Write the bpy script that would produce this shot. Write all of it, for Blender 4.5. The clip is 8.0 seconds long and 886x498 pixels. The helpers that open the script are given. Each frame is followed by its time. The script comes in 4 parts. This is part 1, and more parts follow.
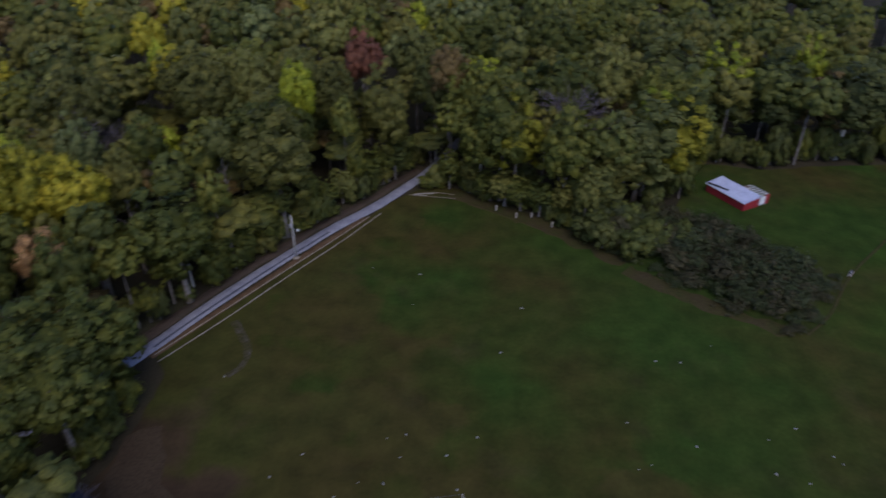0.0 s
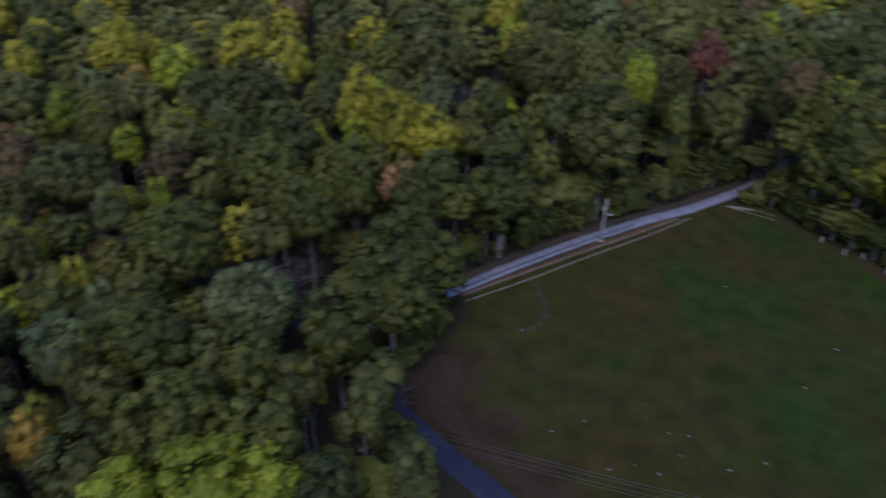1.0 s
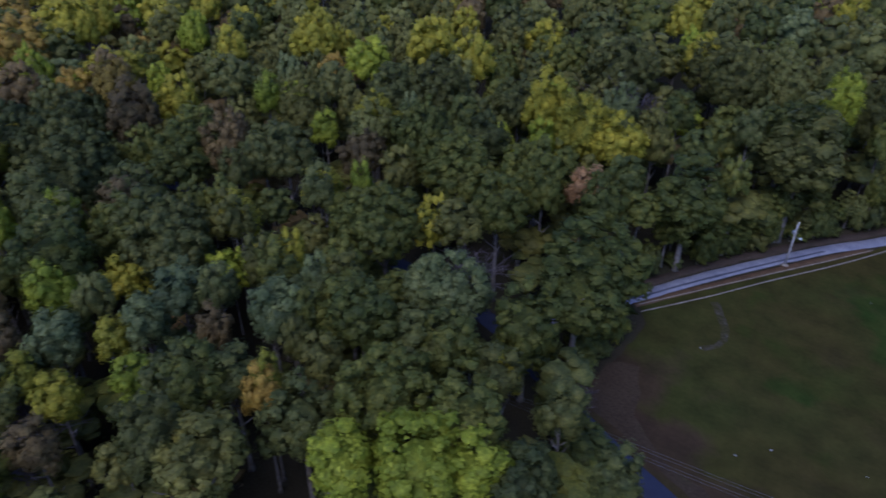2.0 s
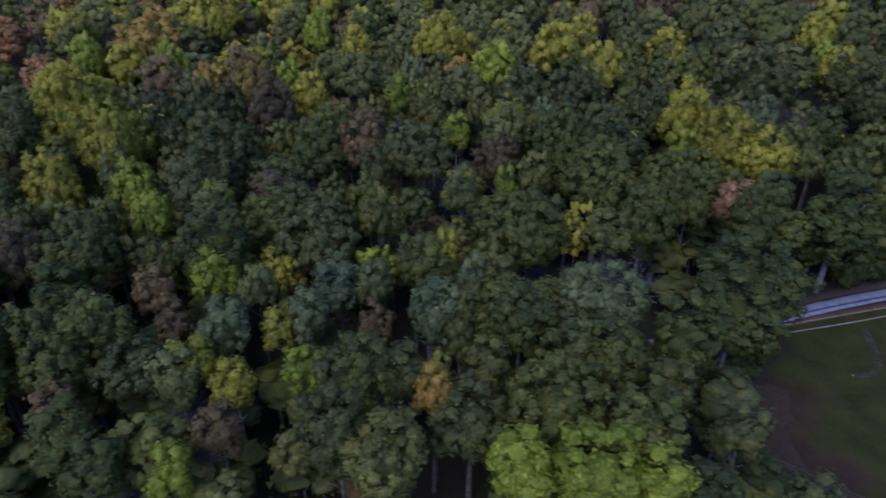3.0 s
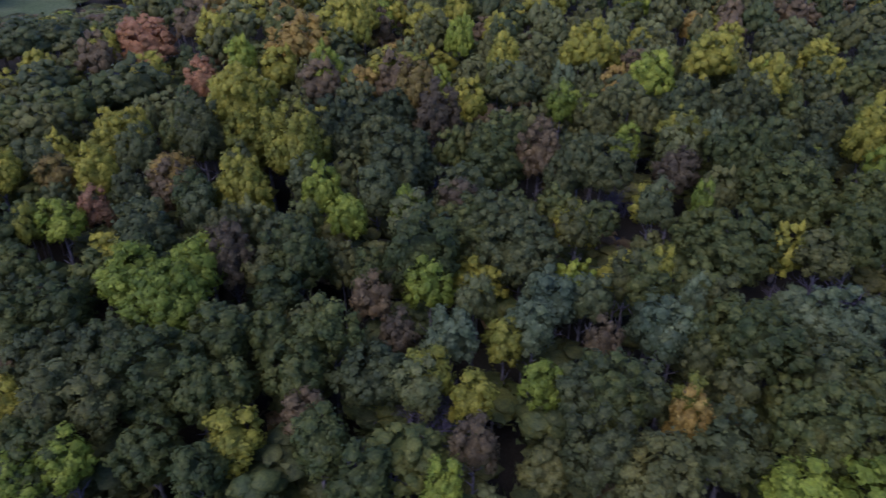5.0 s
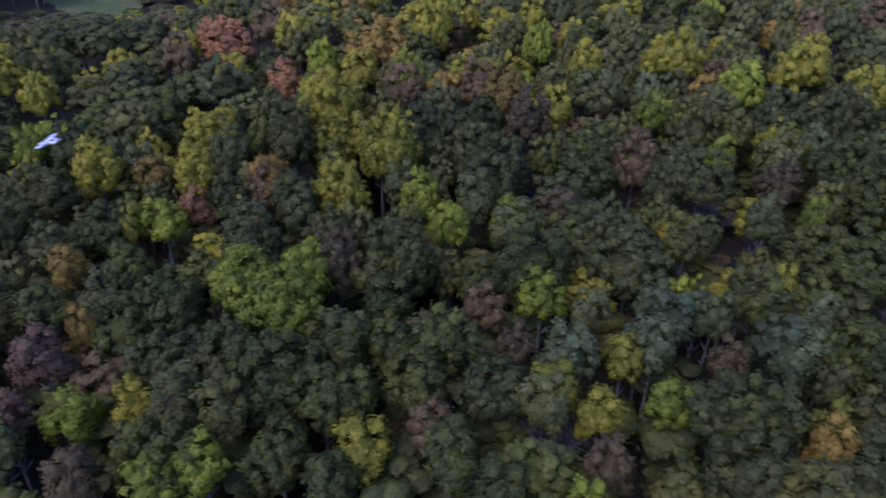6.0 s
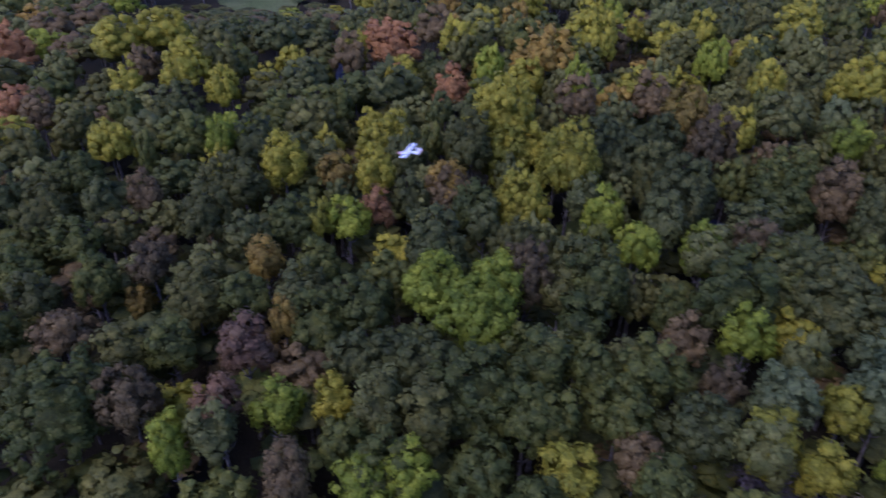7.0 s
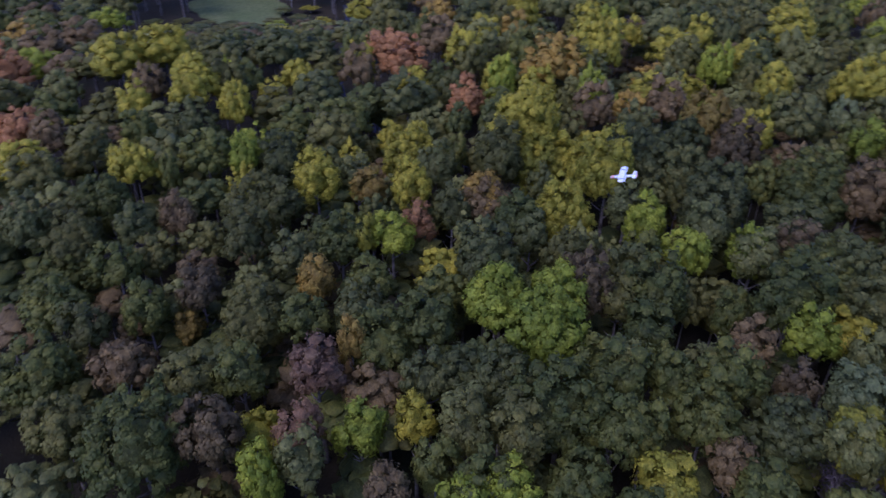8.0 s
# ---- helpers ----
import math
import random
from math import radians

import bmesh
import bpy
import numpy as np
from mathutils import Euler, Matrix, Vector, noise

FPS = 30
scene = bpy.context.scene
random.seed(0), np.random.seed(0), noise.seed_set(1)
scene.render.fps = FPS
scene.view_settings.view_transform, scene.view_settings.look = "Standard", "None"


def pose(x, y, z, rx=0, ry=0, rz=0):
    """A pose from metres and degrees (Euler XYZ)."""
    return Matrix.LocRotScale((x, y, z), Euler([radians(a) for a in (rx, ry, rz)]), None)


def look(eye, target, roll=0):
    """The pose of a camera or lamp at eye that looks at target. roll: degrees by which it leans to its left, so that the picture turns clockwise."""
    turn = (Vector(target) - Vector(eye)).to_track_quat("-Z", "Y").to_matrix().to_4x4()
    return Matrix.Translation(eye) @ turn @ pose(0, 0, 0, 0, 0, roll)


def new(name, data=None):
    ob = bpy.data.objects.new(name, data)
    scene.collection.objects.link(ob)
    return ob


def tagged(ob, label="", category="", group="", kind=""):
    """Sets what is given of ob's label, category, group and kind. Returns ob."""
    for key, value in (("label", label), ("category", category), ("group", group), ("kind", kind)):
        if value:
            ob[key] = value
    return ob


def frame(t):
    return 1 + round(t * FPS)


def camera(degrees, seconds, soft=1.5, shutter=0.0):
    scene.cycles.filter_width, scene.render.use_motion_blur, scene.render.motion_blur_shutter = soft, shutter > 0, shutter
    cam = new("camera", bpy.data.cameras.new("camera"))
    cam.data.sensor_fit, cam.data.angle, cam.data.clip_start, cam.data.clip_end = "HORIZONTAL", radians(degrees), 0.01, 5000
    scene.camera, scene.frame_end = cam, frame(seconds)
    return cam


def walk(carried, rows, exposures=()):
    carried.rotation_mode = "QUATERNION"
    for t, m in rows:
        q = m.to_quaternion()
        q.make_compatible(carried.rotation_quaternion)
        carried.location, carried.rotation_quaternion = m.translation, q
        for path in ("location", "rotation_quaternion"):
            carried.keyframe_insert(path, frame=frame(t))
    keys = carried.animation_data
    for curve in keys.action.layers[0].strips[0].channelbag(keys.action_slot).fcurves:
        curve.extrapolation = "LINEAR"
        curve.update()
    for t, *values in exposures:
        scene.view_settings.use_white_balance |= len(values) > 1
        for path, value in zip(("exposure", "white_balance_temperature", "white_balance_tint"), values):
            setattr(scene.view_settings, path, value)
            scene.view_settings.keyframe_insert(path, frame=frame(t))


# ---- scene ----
cam = camera(65.6, 8.0, soft=1.5, shutter=0.5)
METRES, EYE, TILT, LEAN, TURN = 110.0, 81.0, -33.0, 0.0, 0.0
EXPO = 0.32
ROWS = [
    (0.0, 0.0, 0.0, 0.0, 0.0, 0.0, -0.0),
    (0.5, -0.0486, -0.0322, -0.0231, 7.23, -0.46, -5.21),
    (1.0, -0.0933, -0.0559, -0.0478, 20.78, -2.51, -13.58),
    (1.5, -0.1344, -0.0831, -0.0638, 27.45, -4.23, -17.08),
    (3.0, -0.2955, -0.1844, -0.129, 36.18, -6.8, -21.39),
    (3.5, -0.3449, -0.2169, -0.1496, 37.86, -7.33, -21.9),
    (4.0, -0.3887, -0.2473, -0.1683, 37.89, -7.25, -21.67),
    (5.5, -0.5249, -0.3397, -0.2271, 42.02, -8.71, -23.8),
    (6.0, -0.571, -0.3732, -0.2475, 43.22, -9.05, -24.31),
    (6.5, -0.6258, -0.4128, -0.2742, 47.5, -10.73, -26.12),
    (7.0, -0.6752, -0.4519, -0.3005, 52.81, -12.84, -27.86),
    (7.5, -0.7203, -0.4956, -0.3273, 53.79, -13.02, -28.1),
    (8.0, -0.7573, -0.5419, -0.3516, 49.09, -10.66, -26.3),
]
walk(cam, [(t, pose(0, 0, EYE, TILT, LEAN, TURN) @ pose(METRES * x, METRES * y, METRES * z, 90 + pitch, roll, yaw)) for t, x, y, z, yaw, pitch, roll in ROWS],
     exposures=[(0.0, EXPO - 0.36, 5550, 26), (1.0, EXPO - 0.34, 5050, 28), (4.0, EXPO - 0.18, 4600, 43), (7.5, EXPO - 0.08, 4680, 52), (8.0, EXPO - 0.08, 4680, 52)])

# ---- light: dusk, an even sky ----
SUN_ELEVATION, SUN_AZIMUTH = radians(54), radians(168)
world = bpy.data.worlds.new("dusk_sky")
scene.world = world
world.use_nodes = True
nt = world.node_tree
sky = nt.nodes.new("ShaderNodeTexSky")
sky.sky_type, sky.sun_disc = "NISHITA", False
sky.sun_elevation, sky.sun_rotation = SUN_ELEVATION, SUN_AZIMUTH
sky.air_density, sky.dust_density, sky.ozone_density = 1.1, 1.0, 3.0
nt.links.new(sky.outputs[0], nt.nodes["Background"].inputs[0])
nt.nodes["Background"].inputs[1].default_value = 0.14
sun = new("sun", bpy.data.lights.new("sun", "SUN"))
sun.data.energy, sun.data.angle, sun.data.color = 1.35, radians(40), (1.0, 0.90, 0.62)
sun.matrix_world = look((0, 0, 0), (-math.sin(SUN_AZIMUTH) * math.cos(SUN_ELEVATION), -math.cos(SUN_AZIMUTH) * math.cos(SUN_ELEVATION), -math.sin(SUN_ELEVATION)))


# ---- materials ----
def nodes_of(name, rough=0.8):
    mat = bpy.data.materials.new(name)
    mat.use_nodes = True
    tree = mat.node_tree
    shader = tree.nodes["Principled BSDF"]
    shader.inputs["Roughness"].default_value = rough
    return mat, tree, shader


def noise_node(tree, scale, detail=4.0, kind="Object"):
    co = tree.nodes.new("ShaderNodeTexCoord")
    n = tree.nodes.new("ShaderNodeTexNoise")
    n.inputs["Scale"].default_value, n.inputs["Detail"].default_value = scale, detail
    tree.links.new(co.outputs[kind], n.inputs["Vector"])
    return n.outputs["Fac"]


def ramp_node(tree, fac, stops):
    r = tree.nodes.new("ShaderNodeValToRGB")
    while len(r.color_ramp.elements) < len(stops):
        r.color_ramp.elements.new(0.5)
    for e, (at, c) in zip(r.color_ramp.elements, stops):
        e.position, e.color = at, (*c, 1)
    tree.links.new(fac, r.inputs[0])
    return r.outputs[0]


def mix_node(tree, fac, a, b, blend="MIX"):
    m = tree.nodes.new("ShaderNodeMix")
    m.data_type, m.blend_type = "RGBA", blend
    for value, socket in ((fac, m.inputs[0]), (a, m.inputs[6]), (b, m.inputs[7])):
        if isinstance(value, (int, float)):
            socket.default_value = value
        elif isinstance(value, tuple):
            socket.default_value = (*value, 1)
        else:
            tree.links.new(value, socket)
    return m.outputs[2]


def bump_node(tree, shader, height, strength, distance):
    b = tree.nodes.new("ShaderNodeBump")
    b.inputs["Strength"].default_value, b.inputs["Distance"].default_value = strength, distance
    tree.links.new(height, b.inputs["Height"])
    tree.links.new(b.outputs[0], shader.inputs["Normal"])


def leaf_material(name, colour, other):
    """Leaves: two hues in patches, each leaf a little lighter or darker, each tree a little its own."""
    mat, tree, shader = nodes_of(name, 0.6)
    patch = ramp_node(tree, noise_node(tree, 0.55, 3.0), [(0.38, colour), (0.66, other)])
    geo = tree.nodes.new("ShaderNodeNewGeometry")
    leaf = ramp_node(tree, geo.outputs["Random Per Island"], [(0.0, (0.78, 0.79, 0.81)), (1.0, (1.28, 1.25, 1.2))])
    info = tree.nodes.new("ShaderNodeObjectInfo")
    whole = ramp_node(tree, info.outputs["Random"], [(0.0, (0.72, 0.77, 0.80)), (1.0, (1.32, 1.26, 1.12))])
    fine = noise_node(tree, 3.6, 3.0)
    patch = mix_node(tree, 1.0, patch, ramp_node(tree, fine, [(0.34, (0.74, 0.75, 0.78)), (0.66, (1.28, 1.26, 1.20))]), "MULTIPLY")
    bump_node(tree, shader, fine, 0.5, 0.16)
    c = mix_node(tree, 1.0, mix_node(tree, 1.0, patch, leaf, "MULTIPLY"), whole, "MULTIPLY")
    tree.links.new(c, shader.inputs["Base Color"])
    shader.inputs["Specular IOR Level"].default_value = 0.2
    through_leaf = tree.nodes.new("ShaderNodeBsdfTranslucent")
    tree.links.new(c, through_leaf.inputs["Color"])
    both = tree.nodes.new("ShaderNodeMixShader")
    both.inputs[0].default_value = 0.3
    tree.links.new(shader.outputs[0], both.inputs[1])
    tree.links.new(through_leaf.outputs[0], both.inputs[2])
    tree.links.new(both.outputs[0], tree.nodes["Material Output"].inputs["Surface"])
    return mat


def surface(name, stops, scale, rough=0.85, fine=None, bump=0.0, distance=0.03, metal=0.0, detail=5.0):
    """A surface with large patches, finer grain and relief."""
    mat, tree, shader = nodes_of(name, rough)
    c = ramp_node(tree, noise_node(tree, scale, detail), stops)
    grain = noise_node(tree, fine or scale * 12, 6.0)
    c = mix_node(tree, 1.0, c, ramp_node(tree, grain, [(0.3, (0.72, 0.72, 0.72)), (0.7, (1.25, 1.25, 1.25))]), "MULTIPLY")
    tree.links.new(c, shader.inputs["Base Color"])
    shader.inputs["Metallic"].default_value = metal
    shader.inputs["Specular IOR Level"].default_value = 0.1 if rough > 0.88 else 0.4
    if bump:
        bump_node(tree, shader, grain, bump, distance)
    return mat


LEAVES = {
    "green": leaf_material("green_leaves", (0.071, 0.087, 0.018), (0.137, 0.139, 0.023)),
    "dark": leaf_material("dark_leaves", (0.060, 0.073, 0.021), (0.116, 0.121, 0.030)),
    "olive": leaf_material("olive_leaves", (0.085, 0.089, 0.021), (0.146, 0.139, 0.030)),
    "yellow": leaf_material("yellow_leaves", (0.195, 0.192, 0.015), (0.325, 0.285, 0.021)),
    "lime": leaf_material("lime_leaves", (0.160, 0.198, 0.013), (0.280, 0.304, 0.020)),
    "salmon": leaf_material("salmon_leaves", (0.290, 0.165, 0.070), (0.420, 0.250, 0.110)),
    "amber": leaf_material("amber_leaves", (0.225, 0.150, 0.024), (0.335, 0.238, 0.038)),
    "rust": leaf_material("rust_leaves", (0.250, 0.122, 0.042), (0.365, 0.195, 0.066)),
    "mauve": leaf_material("mauve_leaves", (0.165, 0.092, 0.046), (0.255, 0.156, 0.072)),
    "crimson": leaf_material("crimson_leaves", (0.165, 0.066, 0.042), (0.230, 0.098, 0.059)),
    "brown": leaf_material("brown_leaves", (0.108, 0.077, 0.030), (0.182, 0.133, 0.050)),
    "pale": leaf_material("pale_leaves", (0.095, 0.118, 0.041), (0.165, 0.185, 0.068)),
    "sea_green": leaf_material("sea_green_leaves", (0.073, 0.086, 0.025), (0.145, 0.143, 0.035)),
    "deep_green": leaf_material("deep_green_leaves", (0.056, 0.072, 0.019), (0.108, 0.118, 0.025)),
    "straw": leaf_material("straw_leaves", (0.117, 0.127, 0.032), (0.183, 0.182, 0.049)),
}
BARK = surface("bark", [(0.35, (0.13, 0.11, 0.09)), (0.7, (0.26, 0.23, 0.20))], 1.2, 0.9, bump=0.6)
PALE_BARK = surface("pale_bark", [(0.35, (0.30, 0.28, 0.25)), (0.7, (0.48, 0.455, 0.41))], 0.8, 0.85, bump=0.4)
TWIG = surface("bare_twigs", [(0.35, (0.12, 0.10, 0.105)), (0.7, (0.18, 0.15, 0.155))], 0.7, 0.9)


# ---- mesh tools ----
def mesh_of(name, verts, faces, material=None, smooth=False):
    me = bpy.data.meshes.new(name)
    me.from_pydata([tuple(v) for v in verts], [], faces)
    if material:
        me.materials.append(material)
    if smooth:
        me.shade_smooth()
    return me


def array_mesh(name, verts, tris, material_index=None, materials=(), normals=None):
    """A triangle mesh straight from arrays, with soft normals where they are given."""
    me = bpy.data.meshes.new(name)
    me.vertices.add(len(verts))
    me.vertices.foreach_set("co", np.asarray(verts, np.float32).ravel())
    me.loops.add(len(tris) * 3)
    me.loops.foreach_set("vertex_index", np.asarray(tris, np.int32).ravel())
    me.polygons.add(len(tris))
    me.polygons.foreach_set("loop_start", np.arange(0, len(tris) * 3, 3, dtype=np.int32))
    for m in materials:
        me.materials.append(m)
    if material_index is not None:
        me.polygons.foreach_set("material_index", np.asarray(material_index, np.int32))
    me.update(calc_edges=True)
    if normals is not None:
        me.normals_split_custom_set_from_vertices(normals.tolist())
    return me


def part(name, me, parent, label=""):
    ob = new(name, me)
    ob.parent = parent
    return tagged(ob, label)


def thing(name, x, y, z=0.0, turn=0.0, label="", category="", group="", kind=""):
    ob = new(name)
    ob.matrix_basis = pose(x, y, z, 0, 0, turn)
    ob.empty_display_size = 0.2
    return tagged(ob, label, category, group, kind)


def tube(points, radii, sides=7):
    """A tapered tube along points."""
    verts, faces = [], []
    for i, (p, r) in enumerate(zip(points, radii)):
        a, b = Vector(points[max(i - 1, 0)]), Vector(points[min(i + 1, len(points) - 1)])
        q = (b - a).to_track_quat("Z", "X")
        for k in range(sides):
            w = 2 * math.pi * k / sides
            verts.append(Vector(p) + q @ Vector((math.cos(w) * r, math.sin(w) * r, 0)))
    for i in range(len(points) - 1):
        for k in range(sides):
            j = (k + 1) % sides
            faces.append((i * sides + k, i * sides + j, i * sides + sides + j, i * sides + sides + k))
    faces.append(tuple(range(sides))[::-1])
    faces.append(tuple(range((len(points) - 1) * sides, len(points) * sides)))
    return verts, faces


def joined(pieces):
    verts, faces = [], []
    for v, f in pieces:
        n = len(verts)
        verts += list(v)
        faces += [tuple(i + n for i in face) for face in f]
    return verts, faces


def box(x0, y0, z0, x1, y1, z1, bevel=0.0):
    bm = bmesh.new()
    bmesh.ops.create_cube(bm, size=1.0)
    for v in bm.verts:
        v.co = ((x0 + x1) / 2 + v.co.x * (x1 - x0), (y0 + y1) / 2 + v.co.y * (y1 - y0), (z0 + z1) / 2 + v.co.z * (z1 - z0))
    if bevel:
        bmesh.ops.bevel(bm, geom=bm.edges[:], offset=bevel, segments=1, affect="EDGES")
    verts = [v.co.copy() for v in bm.verts]
    bm.verts.index_update()
    faces = [tuple(v.index for v in f.verts) for f in bm.faces]
    bm.free()
    return verts, faces


# ---- crowns ----
def ico(level):
    bm = bmesh.new()
    bmesh.ops.create_icosphere(bm, subdivisions=level, radius=1.0)
    v = np.array([p.co[:] for p in bm.verts])
    f = np.array([[p.index for p in q.verts] for q in bm.faces])
    bm.free()
    return v, f


ICO_V, ICO_F = ico(1)
CORES = {k: ico(k) for k in (1, 2, 3)}


def spread(rng, n, low):
    """Directions spread evenly over a ball, from its top down to z = low."""
    i = np.arange(n) + rng.uniform(0.2, 0.8, n)
    z = 1 - (1 - low) * i / n
    a = np.arange(n) * 2.39996 + rng.uniform(-0.7, 0.7, n)
    q = np.sqrt(np.maximum(1 - z * z, 0))
    return np.stack([q * np.cos(a), q * np.sin(a), z], 1)


def unit(v):
    return v / (np.linalg.norm(v, axis=-1, keepdims=True) + 1e-9)


def crown(rng, r, height, depth, tufts, leaves, leaf, blunt, low=-0.55, rise=0.6, level=2, loose=0.0, solid=0.88):
    """Vertices, triangles and soft normals of a crown: rounded, lumpy tufts of foliage with gaps between them, set round a domed form
    and coated with small leaf sprays."""
    axis = np.array([0, 0, height - rise * depth])
    lobes = rng.uniform(0, 6.28, 4)
    limbs = unit(rng.normal(size=(6, 3)) + np.array([0, 0, 0.5]))

    def envelope(d):
        a = np.arctan2(d[:, 1], d[:, 0])
        flat = np.hypot(d[:, 0], d[:, 1])
        tall = np.where(d[:, 2] > 0, rise * depth, (1 - rise) * depth)
        e = ((flat / r) ** blunt + (np.abs(d[:, 2]) / tall) ** blunt) ** (-1 / blunt)
        e *= 0.9 + flat * (0.12 * np.sin(2 * a + lobes[0]) + 0.08 * np.sin(3 * a + lobes[1])) + 0.06 * np.sin(5 * d[:, 2] + lobes[2])
        return e * (1 + 0.14 * np.exp((d @ limbs.T - 1) / 0.07).max(1))

    # the dark mass within
    cv, cf = CORES[level + 1]
    keep = cv[:, 2] > low - 0.25
    cf = cf[keep[cf].all(1)]
    inner = cv * (0.66 * solid * envelope(cv) * (1 + 0.08 * np.sin(9 * cv[:, 0] + lobes[0]) * np.sin(8 * cv[:, 1] + lobes[3])))[:, None]
    verts, tris, normals = [inner], [cf], [unit(cv + np.array([0, 0, 0.2]))]
    # the tufts
    d = spread(rng, tufts, low)
    e = envelope(d)
    size = 0.98 * np.sqrt((e ** 2).mean() * 2 * (1 - low) / tufts) * rng.uniform(0.72, 1.28, tufts)
    way = unit(d + np.array([0, 0, 0.35]))
    centre = d * (e * rng.uniform(0.84 - loose, 1.10 + loose, tufts) - 0.5 * size)[:, None]
    lumps = unit(rng.normal(size=(tufts, 7, 3)) + 0.6 * way[:, None])

    def lumpy(t, q):
        """How far tuft t reaches along q: longer outwards, with a few rounded bulges."""
        reach = 0.86 + 0.34 * np.exp((np.einsum("nkj,nj->nk", lumps[t], q) - 1) / 0.10).max(1)
        return size[t] * reach * (1 + 0.22 * (np.einsum("nj,nj->n", way[t], q)))

    tv, tf = CORES[level]
    q = (tv[None] + rng.normal(size=(tufts, len(tv), 3)) * 0.04).reshape(-1, 3)
    t = np.repeat(np.arange(tufts), len(tv))
    verts.append(centre[t] + q * (solid * lumpy(t, q))[:, None])
    normals.append(unit(unit(q) + 0.45 * d[t]))
    faces = (tf[None] + (np.arange(tufts) * len(tv))[:, None, None]).reshape(-1, 3)
    mid = unit(q[faces].mean(1))
    faces = faces[np.einsum("nj,nj->n", mid, d[t][faces[:, 0]]) > -0.3]
    tris.append(faces + len(cv))
    # the leaf sprays
    t = rng.choice(tufts, int(leaves * 1.5), p=size ** 2 / (size ** 2).sum())
    q = unit(rng.normal(size=(len(t), 3)) + 0.5 * way[t])
    out = np.einsum("nj,nj->n", q, d[t]) > -0.25
    t, q = t[out], q[out]
    deep = spread(rng, leaves // 4, low)
    n = len(t)
    p = centre[t] + q * (lumpy(t, q) * (0.90 - loose + (0.16 + 2 * loose) * rng.random(n) + 0.10 * rng.random(n) ** 6))[:, None]
    p = np.concatenate([p, deep * (envelope(deep) * rng.uniform(0.58, 0.76, len(deep)))[:, None]])
    q, way_out = np.concatenate([q, deep]), np.concatenate([d[t], deep])
    n = len(p)
    normal = unit(q + np.array([0, 0, 0.15]) + rng.normal(size=(n, 3)) * 0.3)
    side = unit(np.cross(normal, rng.normal(size=(n, 3))))
    up = np.cross(normal, side)
    s = leaf * rng.uniform(0.6, 1.4, (n, 1))
    corner = np.stack([p + side * s, p - side * s * 0.55 + up * s * 0.8, p - side * s * 0.55 - up * s * 0.8], 1)
    start = sum(len(v) for v in verts)
    verts.append(corner.reshape(-1, 3))
    normals.append(np.repeat(unit(q + 0.5 * normal + 0.5 * way_out), 3, axis=0))
    tris.append(np.arange(n * 3).reshape(-1, 3) + start)
    return np.concatenate(verts) + axis, np.concatenate(tris), np.concatenate(normals)


def trunk_pieces(rng, r, height, depth):
    """A tapered, slightly bent trunk with limbs that run up into the crown."""
    base = 0.012 * height + 0.03 * r
    lean = rng.uniform(-0.02, 0.02, 2) * height
    spots = [0, 0.03, 0.3, 0.55, 0.74]
    line = [(lean[0] * s * s, lean[1] * s * s, height * s) for s in spots]
    pieces = [tube(line, [base * 1.5, base, base * 0.8, base * 0.5, base * 0.15], 7)]
    for k in range(5):
        s = rng.uniform(0.36, 0.62)
        a = k * 1.257 + rng.uniform(-0.4, 0.4)
        z = height * s
        reach = r * rng.uniform(0.35, 0.6)
        start = Vector((lean[0] * s * s, lean[1] * s * s, z))
        end = start + Vector((math.cos(a) * reach, math.sin(a) * reach, reach * rng.uniform(0.7, 1.2)))
        mid = start.lerp(end, 0.5) + Vector((0, 0, -0.08 * reach))
        pieces.append(tube([start, mid, end], [base * 0.42, base * 0.28, base * 0.08], 5))
    return pieces


# radius, height, crown depth, tufts, leaf sprays, spray size, lowest direction, share of the crown above its middle, fineness of the tufts
SIZES = {"small": (3.0, 22.0, 9.2, 34, 1000, 0.25, -0.5, 0.58, 1), "middle": (4.6, 25.0, 12.4, 72, 2000, 0.29, -0.5, 0.6, 1), "large": (6.6, 28.0, 15.0, 150, 4000, 0.29, -0.45, 0.62, 1)}
SIZES["edge"] = (4.3, 24.0, 20.0, 100, 2300, 0.30, -0.8, 0.48, 1)
SIZES["thicket"] = (2.6, 5.5, 5.4, 20, 450, 0.21, -0.5, 0.5, 1)
SIZES["bush"] = (2.6, 5.5, 5.4, 28, 760, 0.20, -0.6, 0.5, 1)
FORMS = {}
for size_name, (r, h, d, tufts, leaves, leaf, low, rise, level) in SIZES.items():
    for k, blunt in enumerate((2.1, 1.65, 1.9, 2.4)):
        rng = np.random.default_rng(100 + 10 * k + len(size_name))
        FORMS[size_name, k] = (crown(rng, r, h, d * rng.uniform(0.9, 1.12), tufts, leaves, leaf, blunt, low, rise, level, *((0.35, 0.42) if size_name == "thicket" else (0.0, 0.80))),
                               joined(trunk_pieces(rng, r, h, d)))
MESHES = {}
